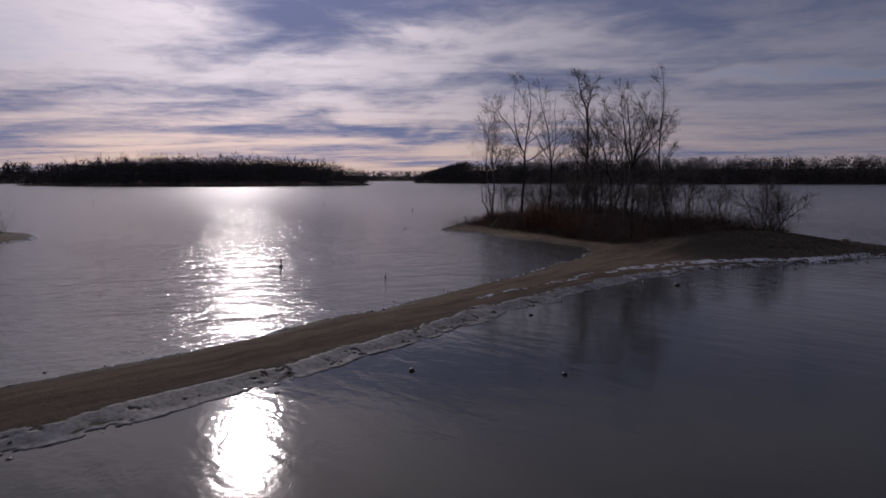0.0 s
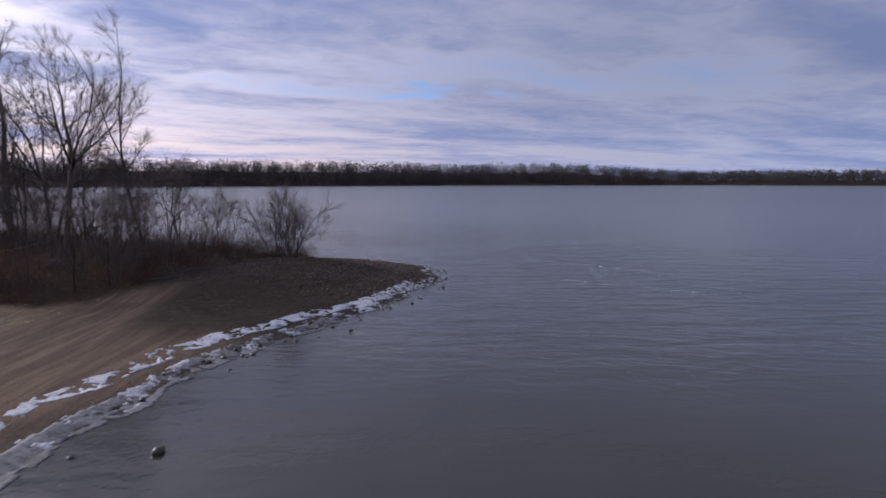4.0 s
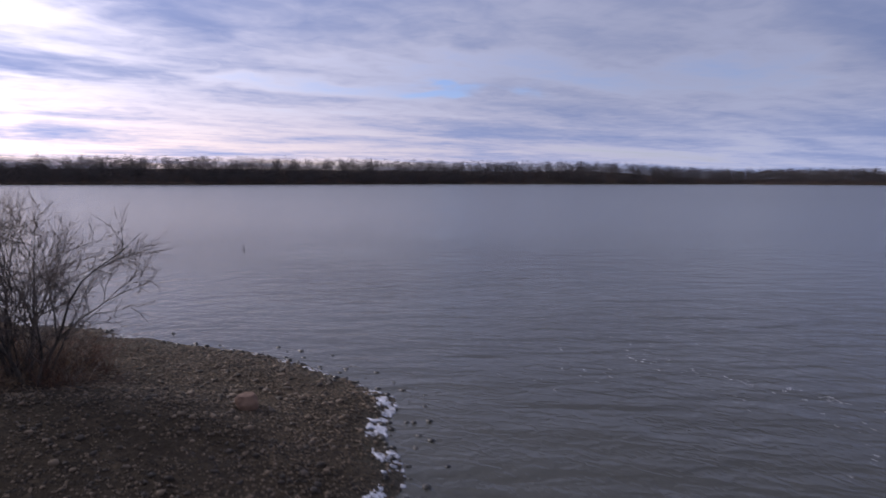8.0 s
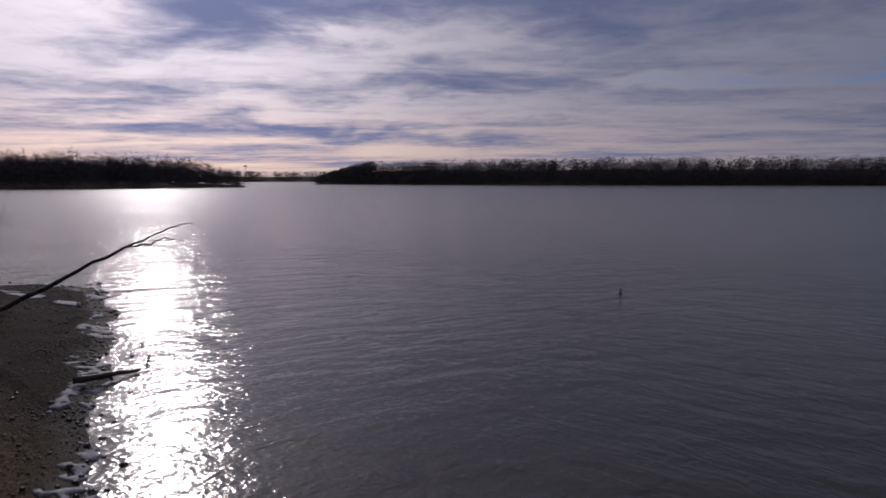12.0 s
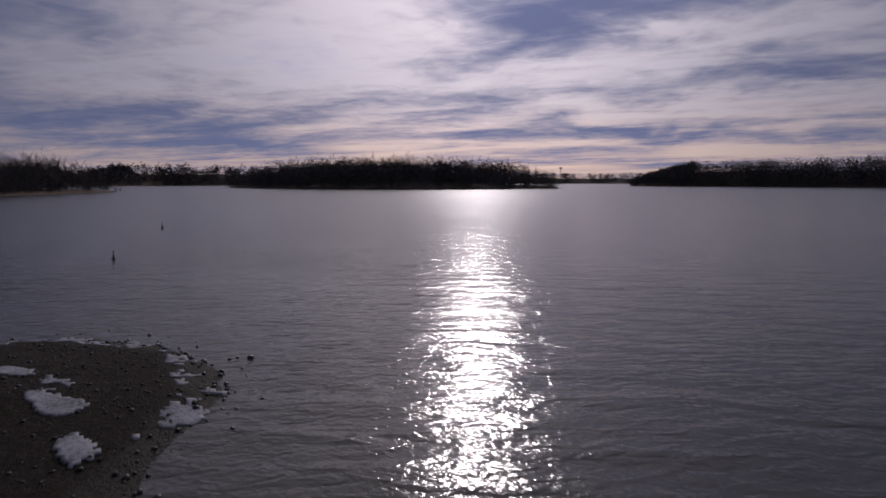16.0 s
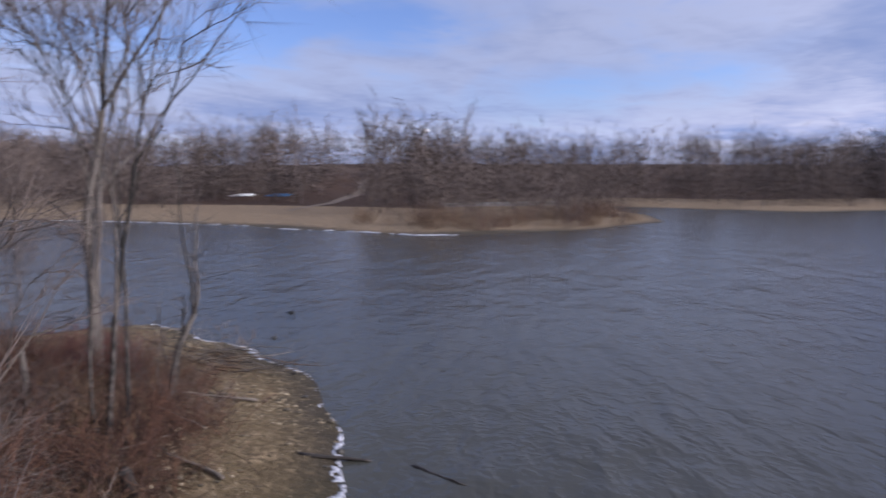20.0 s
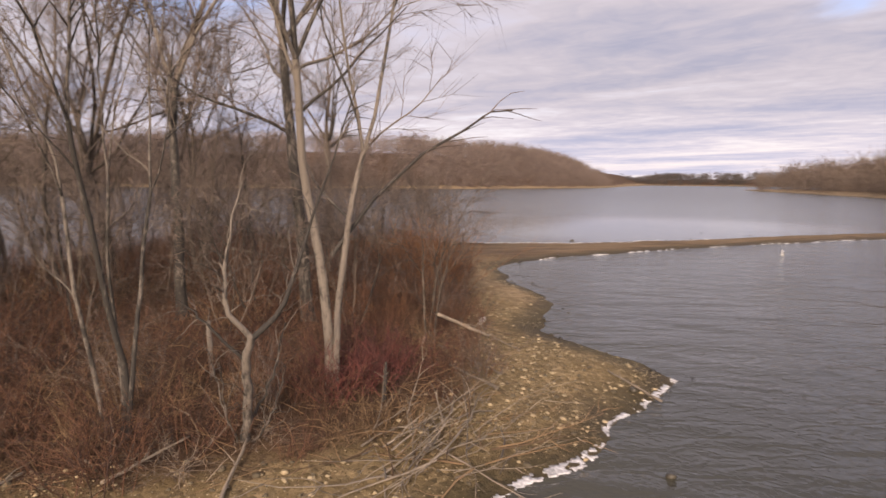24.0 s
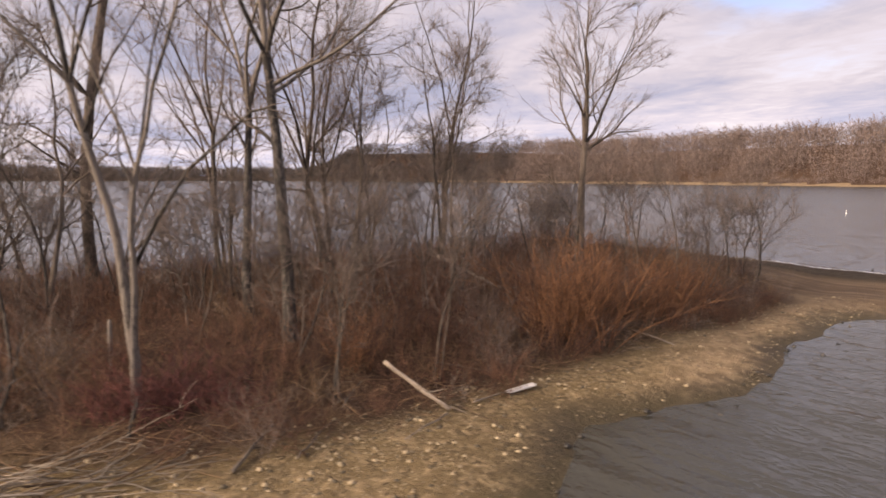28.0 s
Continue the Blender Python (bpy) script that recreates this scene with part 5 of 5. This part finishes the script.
def stick(name, a, b, r0, r1, mat, label, seed, forks=0, wander=0.05, category="driftwood", sides=7):
    """A dead branch or log from a to b (x, y, z), with broken side branches."""
    rng = np.random.default_rng(seed)
    a, b = np.array(a, float), np.array(b, float)
    L = float(np.linalg.norm(b - a))
    t = np.linspace(0, 1, 10)[:, None]
    side = np.cumsum(rng.normal(0, wander * L / 6, (10, 3)) * (1, 1, 0.35), axis=0)
    side -= side[0] * (1 - t) + side[-1] * t
    path = a + (b - a) * t + side
    ob = new(name)
    ob.location = a
    tagged(ob, label, category)
    rr = np.linspace(r0, r1, 10) * rng.uniform(0.88, 1.12, 10)
    path, rr = np.concatenate([path[:1], path, path[-1:]]), np.concatenate([[0.002], rr, [0.002]])
    part("stem", mesh_of("stem", *tubes([(path - a, rr)], sides), mat, True), ob)
    for _ in range(forks):
        p, d = along(path[1:-1] - a, rng.uniform(0.25, 0.95))
        fl = L * rng.uniform(0.12, 0.35)
        q = bent(rng, p, side_way(rng, d, rng.uniform(0.4, 0.9)), fl, 6, 0.14, 0.0)
        q[:, 2] = np.maximum(q[:, 2], -a[2] + 0.02) if a[2] < 0.3 else q[:, 2]
        part("side_branch", mesh_of("side_branch", *tubes([(q, r0 * 0.4 * np.linspace(1, 0.2, 6))], 5), mat, True), ob)
    return ob


def on(x, y, up=0.05):
    return (x, y, max(ground_at(x, y), 0.0) + up)


def leaning_snag():
    """The dead tree that leans out over the northern beach."""
    rng = np.random.default_rng(77)
    base = np.array((-30.6, 41.4, ground_at(-30.6, 41.4) - 0.1))
    ob = new("leaning_snag")
    ob.location = base
    tagged(ob, "dead dark tree leaning low over the gravel beach", "dead tree")

    def limb(name, points, r0, r1):
        p = np.array(points, float) - base
        t = np.linspace(0, len(p) - 1, 12)
        q = np.stack([np.interp(t, np.arange(len(p)), p[:, k]) for k in range(3)], -1) + rng.normal(0, 0.03, (12, 3))
        part(name, mesh_of(name, *tubes([(q, np.linspace(r0, r1, 12))], 8), BARK_DARK, True), ob)
        return q
    limb("trunk", [base, (-28.6, 42.4, 1.45), (-26.4, 43.8, 2.65), (-24.8, 44.8, 3.52)], 0.11, 0.045)
    u = limb("limb", [(-24.8, 44.8, 3.52), (-23.6, 45.1, 3.95), (-22.5, 45.25, 4.3), (-21.5, 45.35, 4.5)], 0.035, 0.007)
    v = limb("limb", [(-24.8, 44.8, 3.52), (-24.0, 45.3, 3.72), (-23.1, 45.7, 3.93)], 0.035, 0.010)
    tw = []
    for q, n in ((u, 6), (v, 5)):
        for _ in range(n):
            p, d = along(q, rng.uniform(0.2, 1))
            tw.append((bent(rng, p, side_way(rng, d, rng.uniform(0.3, 0.9)), rng.uniform(0.2, 0.7), 4, 0.15, 0.0), np.array([0.009, 0.007, 0.005, 0.002])))
    part("twigs", mesh_of("twigs", *tubes(tw, 4), BARK_DARK), ob)


def brush_pile():
    rng = np.random.default_rng(78)
    ob = new("brush_pile")
    ob.location = (-40.3, 25.6, ground_at(-40.3, 25.6))
    tagged(ob, "pile of grey dead branches at the water's edge", "brush pile")
    for k in range(72):
        a = radians(-42) + rng.normal(0, 0.42) + (math.pi if rng.uniform() < 0.25 else 0)
        L = rng.uniform(0.9, 2.9)
        s = np.array((rng.uniform(-0.2, 1.9), rng.uniform(-0.7, 1.5), rng.uniform(0.02, 0.32)))
        q = bent(rng, s - (0.6, -0.2, 0), (math.cos(a), math.sin(a), rng.uniform(-0.05, 0.14)), L, 6, 0.10, -0.01)
        q[:, 2] = np.maximum(q[:, 2], 0.0)
        paths = [(q, rng.uniform(0.009, 0.022) * np.linspace(1, 0.25, 6))]
        for _ in range(4):
            p, d = along(q, rng.uniform(0.3, 1))
            paths.append((bent(rng, p, side_way(rng, d, 0.6), L * rng.uniform(0.15, 0.35), 6, 0.12, 0.0), 0.008 * np.linspace(1, 0.3, 6)))
        part("branch", mesh_of("branch", *tubes(paths, 5), DRIFT if rng.uniform() < 0.7 else TAN_STEM, True), ob)


leaning_snag()
brush_pile()
stick("driftwood_log", on(-22.5, 42.3, 0.14), on(-22.7, 44.2, 0.08), 0.11, 0.06, SOAKED, "dark log lying from the beach into the water", 90)
stick("driftwood_log", on(-22.9, 44.5, 0.0), on(-23.5, 44.9, 0.2), 0.035, 0.05, SOAKED, "knobby dark branch end above the water", 91)
stick("driftwood_log", on(-33.6, 24.1, 0.75), on(-33.5, 22.5, 0.08), 0.055, 0.04, DRIFT, "long pale log leaning out of the brush", 92, 3)
stick("driftwood_stick", on(-25.2, 21.2, 0.1), on(-25.8, 19.8, 0.05), 0.035, 0.02, DRIFT, "pale straight stick on the sand", 93, 1)
stick("driftwood_log", on(-23.4, 29.5, 1.0), on(-26.5, 23.4, 0.35), 0.06, 0.03, DRIFT, "long pale pole lying in the brush", 94, 2)
stick("driftwood_stick", on(-37.7, 24.0, 0.05), on(-36.3, 24.6, 0.12), 0.04, 0.02, DRIFT, "short forked pale stick on the gravel", 95, 2)
stick("driftwood_stick", on(-40.3, 33.1, 0.05), on(-39.3, 32.1, 0.08), 0.045, 0.02, DRIFT, "pale branch on the gravel", 96, 2)
stick("stump", on(-39.0, 33.4, -0.1), on(-38.9, 33.5, 0.45), 0.13, 0.09, BARK_DARK, "small dark broken stump on the gravel", 97, 0, 0.02, "stump")
stick("driftwood_stick", on(-40.9, 29.4, 0.05), on(-39.2, 29.0, 0.15), 0.035, 0.02, DRIFT, "thin pale root on the gravel", 98, 3)
stick("driftwood_stick", on(-39.9, 31.0, 0.05), on(-38.9, 29.9, 0.15), 0.03, 0.015, DRIFT, "thin pale root under the brush", 99, 3)
stick("driftwood_log", on(-37.0, 33.8, 0.3), on(-39.8, 35.2, 0.05), 0.06, 0.03, DRIFT, "pale dead branch at the edge of the brush", 100, 4)
stick("driftwood_log", on(-41.6, 32.2, -0.02), on(-42.9, 32.6, 0.0), 0.05, 0.03, SOAKED, "dark waterlogged branch in the shallows", 101, 1)
stick("driftwood_log", on(-43.6, 33.0, -0.02), on(-44.3, 34.0, 0.0), 0.045, 0.02, SOAKED, "dark waterlogged branch in the shallows", 102, 1)
stick("driftwood_stick", on(-12.6, 22.6, 0.08), on(-11.4, 24.0, 0.1), 0.05, 0.03, DRIFT, "pale branch along the brush", 103, 2)
stick("driftwood_stick", on(-13.0, 20.6, 0.06), on(-11.9, 21.0, 0.08), 0.04, 0.02, DRIFT, "grey branch along the brush", 104, 2)
stick("driftwood_stick", on(-16.6, 13.9, 0.04), on(-15.6, 13.2, 0.05), 0.05, 0.03, SOAKED, "dark stick on the sand by the bay", 105)
stick("driftwood_stick", on(-38.6, 20.6, 0.05), on(-37.0, 20.9, 0.06), 0.03, 0.02, DRIFT, "thin stick on the gravel", 106, 1)
stick("broken_post", on(-36.5, 29.65, -0.1), on(-36.45, 29.7, 1.1), 0.06, 0.05, BARK_PALE, "broken pale stem standing in the brush", 107, 0, 0.02, "stump")
stick("broken_post", on(-38.0, 26.5, -0.1), on(-37.8, 26.4, 0.7), 0.05, 0.03, BARK_PALE, "broken pale stub standing in the brush", 108, 1, 0.02, "stump")
rng_ = np.random.default_rng(110)
for k in range(26):
    x, y = rng_.uniform(-40, -30), rng_.uniform(20, 36)
    if -1.8 < float(inside(CORE, np.array([x]), np.array([y]))[0]) < 0.8 and float(islet_in(np.array([x]), np.array([y]))[0]) > 0.6:
        a, L = rng_.uniform(0, 6.28), rng_.uniform(0.6, 1.6)
        stick("driftwood_stick", on(x, y, 0.06), on(x + L * math.cos(a), y + L * math.sin(a), 0.08), 0.022, 0.01, DRIFT, "thin bleached stick on the gravel", 120 + k, 2)


def plank():
    bm = bmesh.new()
    bmesh.ops.create_cube(bm, size=1)
    bmesh.ops.scale(bm, vec=(0.75, 0.16, 0.045), verts=bm.verts)
    bmesh.ops.bevel(bm, geom=bm.edges[:], offset=0.015, segments=2, affect="EDGES")
    me = bpy.data.meshes.new("plank")
    bm.to_mesh(me)
    bm.free()
    me.materials.append(BUOY_WHITE)
    ob = new("plank", me)
    ob.matrix_world = pose(-31.4, 21.9, ground_at(-31.4, 21.9) + 0.08, 4, -6, -30)
    tagged(ob, "pale weathered board lying on the gravel", "board")


plank()

# ============ buoys, boats and things far off ============


def lathe(profile, sides=16):
    """A turned shape from (radius, height) pairs."""
    a = np.arange(sides) * 2 * np.pi / sides
    v = np.concatenate([np.stack([r * np.cos(a), r * np.sin(a), np.full(sides, h)], -1) for r, h in profile])
    i = np.arange(len(profile) * sides).reshape(len(profile), sides)
    f = np.stack([i[:-1], np.roll(i[:-1], -1, 1), np.roll(i[1:], -1, 1), i[1:]], -1).reshape(-1, 4)
    return v, f


def buoy(x, y, s, mat, label):
    ob = new("buoy")
    ob.location, ob.scale = (x, y, 0), (s, s, s)
    tagged(ob, label, "buoy", "buoys on the lake")
    part("float_body", mesh_of("float_body", *lathe([(0.01, -0.25), (0.17, -0.2), (0.19, 0.05), (0.15, 0.16), (0.07, 0.2)]), mat, True), ob)
    part("spar", mesh_of("spar", *lathe([(0.07, 0.19), (0.06, 0.5), (0.055, 0.85), (0.03, 0.92), (0.005, 0.93)], 12), mat, True), ob)
    part("band", mesh_of("band", *lathe([(0.066, 0.55), (0.068, 0.56), (0.066, 0.68), (0.06, 0.69)], 12), BUOY_WHITE, True), ob, "pale band round the spar")


for x, y, s in ((-16.6, 65.8, 0.5), (-69.8, 44.8, 0.7), (-100.3, 47.6, 0.8), (-145, 17, 0.9)):
    buoy(x, y, s, BUOY_DARK, "dark slim spar buoy standing in the water")
buoy(-17.2, -4.9, 0.38, BUOY_WHITE, "small white buoy in the bay by the spit")
buoy(-24.9, -6.7, 0.6, BUOY_DARK, "small dark spar buoy in the bay")
buoy(61, 16, 0.55, BUOY_WHITE, "white spar buoy out on the lake")


def boat(x, y, turn, length, mat, label):
    """An upturned canoe on the beach: a hull, two gunwales and a keel."""
    n, m = 17, 9
    u, a = np.meshgrid(np.linspace(-1, 1, n), np.linspace(0, math.pi, m), indexing="ij")
    w = 0.42 * (1 - np.abs(u) ** 2.4)
    v = np.stack([u * length / 2, w * np.cos(a), 0.36 * np.sin(a) ** 0.7 * (1 - 0.5 * np.abs(u) ** 3) * (1 - np.abs(u) ** 12)], -1).reshape(-1, 3)
    i = np.arange(n * m).reshape(n, m)
    f = np.stack([i[:-1, :-1], i[1:, :-1], i[1:, 1:], i[:-1, 1:]], -1).reshape(-1, 4)
    ob = new("canoe")
    ob.matrix_world = pose(x, y, ground_at(x, y) + 0.12, 0, 0, turn)
    tagged(ob, label, "canoe", "canoes on the beach")
    part("hull", mesh_of("hull", v, f, mat, True), ob)
    for side in (-1, 1):
        p = np.stack([np.linspace(-1, 1, n) * length / 2, side * 0.43 * (1 - np.abs(np.linspace(-1, 1, n)) ** 2.4), np.full(n, 0.01)], -1)
        part("gunwale", mesh_of("gunwale", *tubes([(p, np.full(n, 0.025))], 6), BUOY_DARK, True), ob)
    p = np.stack([np.linspace(-0.8, 0.8, n) * length / 2, np.zeros(n), 0.35 * (1 - 0.5 * np.abs(np.linspace(-0.8, 0.8, n)) ** 3)], -1)
    part("keel", mesh_of("keel", *tubes([(p, np.full(n, 0.03))], 6), mat, True), ob)


boat(-39.0, -95.8, 12, 5.4, HULL_WHITE, "white canoe upturned on the beach by the woods")
boat(-40.0, -97.2, 16, 5.0, HULL_WHITE, "white canoe upturned beside another on the beach")
boat(-46.2, -92.8, -8, 4.8, HULL_BLUE, "blue canoe upturned on the beach by the woods")
boat(-47.2, -94.2, -4, 4.6, HULL_BLUE, "blue canoe upturned beside another on the beach")


def gravel_road():
    """The pale track that climbs from the beach into the woods."""
    n, m = 60, 7
    t = np.linspace(0, 1, n)
    y = TRACK[0][1] + (TRACK[-1][1] - TRACK[0][1]) * t
    x = np.interp(-y, [-p[1] for p in TRACK], [p[0] for p in TRACK])
    x = np.convolve(np.pad(x, 4, mode="edge"), np.ones(9) / 9, mode="valid")
    across = np.linspace(-1.1, 1.1, m) * (0.4 + 0.6 * step_up(0, 0.25, t[:, None])) + 0.15 * waves(x, y, 2.5, 74)[:, None]
    X, Y = x[:, None] + across, np.repeat(y[:, None], m, 1)
    Z = height(X, Y) + 0.06 + 0.03 * waves(X, Y, 2, 71)
    i = np.arange(n * m).reshape(n, m)
    f = np.stack([i[:-1, :-1], i[:-1, 1:], i[1:, 1:], i[1:, :-1]], -1).reshape(-1, 4)[:, ::-1]
    tagged(new("gravel_track", mesh_of("gravel_track", np.stack([X, Y, Z], -1).reshape(-1, 3), f, ROAD, True)), "pale gravel track climbing from the beach", "road", kind="structure")


gravel_road()


def low_wall():
    """A low concrete wall behind the wooded point, in short lengths."""
    ob = new("low_wall")
    ob.location = (-82, -55, ground_at(-82, -55))
    tagged(ob, "low grey concrete wall behind the point", "wall")
    for k in range(8):
        bm = bmesh.new()
        bmesh.ops.create_cube(bm, size=1)
        bmesh.ops.scale(bm, vec=(2.9, 0.25, 0.8), verts=bm.verts)
        bmesh.ops.bevel(bm, geom=bm.edges[:], offset=0.03, segments=2, affect="EDGES")
        bmesh.ops.translate(bm, vec=(-11 + 3.0 * k, 0.3 * k, 0.35), verts=bm.verts)
        me = bpy.data.meshes.new("wall_block")
        bm.to_mesh(me)
        bm.free()
        me.materials.append(CONCRETE)
        part("wall_block", me, ob)


low_wall()


def water_tower(az, far, top, label):
    """A ball-shaped tank on a slim column, far behind the woods."""
    a = radians(az)
    x, y = -30 - far * math.sin(a), 45 + far * math.cos(a)
    ob = new("water_tower")
    ob.location = (x, y, max(ground_at(x, y), 0))
    tagged(ob, label, "water tower")
    part("column", mesh_of("column", *lathe([(3.0, 0), (1.6, 4), (1.2, top - 8), (2.2, top - 6)], 20), HULL_WHITE, True), ob)
    part("tank", mesh_of("tank", *lathe([(2.2, top - 6.2), (5.0, top - 4.5), (6.0, top - 2.5), (5.0, top - 0.6), (2.4, top + 0.4), (0.1, top + 0.7)], 24), HULL_WHITE, True), ob)


water_tower(163.9, 900, 62, "white ball-shaped water tower above the woods")
water_tower(55.6, 2300, 40, "small grey water tower on the far shore")


def dock():
    """The small landing stage at the end of the western bank."""
    ob = new("dock")
    ob.location = (-434, 21, 0)
    tagged(ob, "small dark landing stage at the end of the bank", "dock")
    for k in range(7):
        bm = bmesh.new()
        bmesh.ops.create_cube(bm, size=1)
        bmesh.ops.scale(bm, vec=(0.9, 3.0, 0.15), verts=bm.verts)
        bmesh.ops.translate(bm, vec=(k * 1.0, 0, 0.9), verts=bm.verts)
        me = bpy.data.meshes.new("deck_board")
        bm.to_mesh(me)
        bm.free()
        me.materials.append(SOAKED)
        part("deck_board", me, ob)
    for px, py in ((0, -1.3), (0, 1.3), (6, -1.3), (6, 1.3)):
        v, f = lathe([(0.15, -1.5), (0.15, 2.0), (0.01, 2.02)], 10)
        part("post", mesh_of("post", v + (px, py, 0), f, SOAKED, True), ob)


dock()
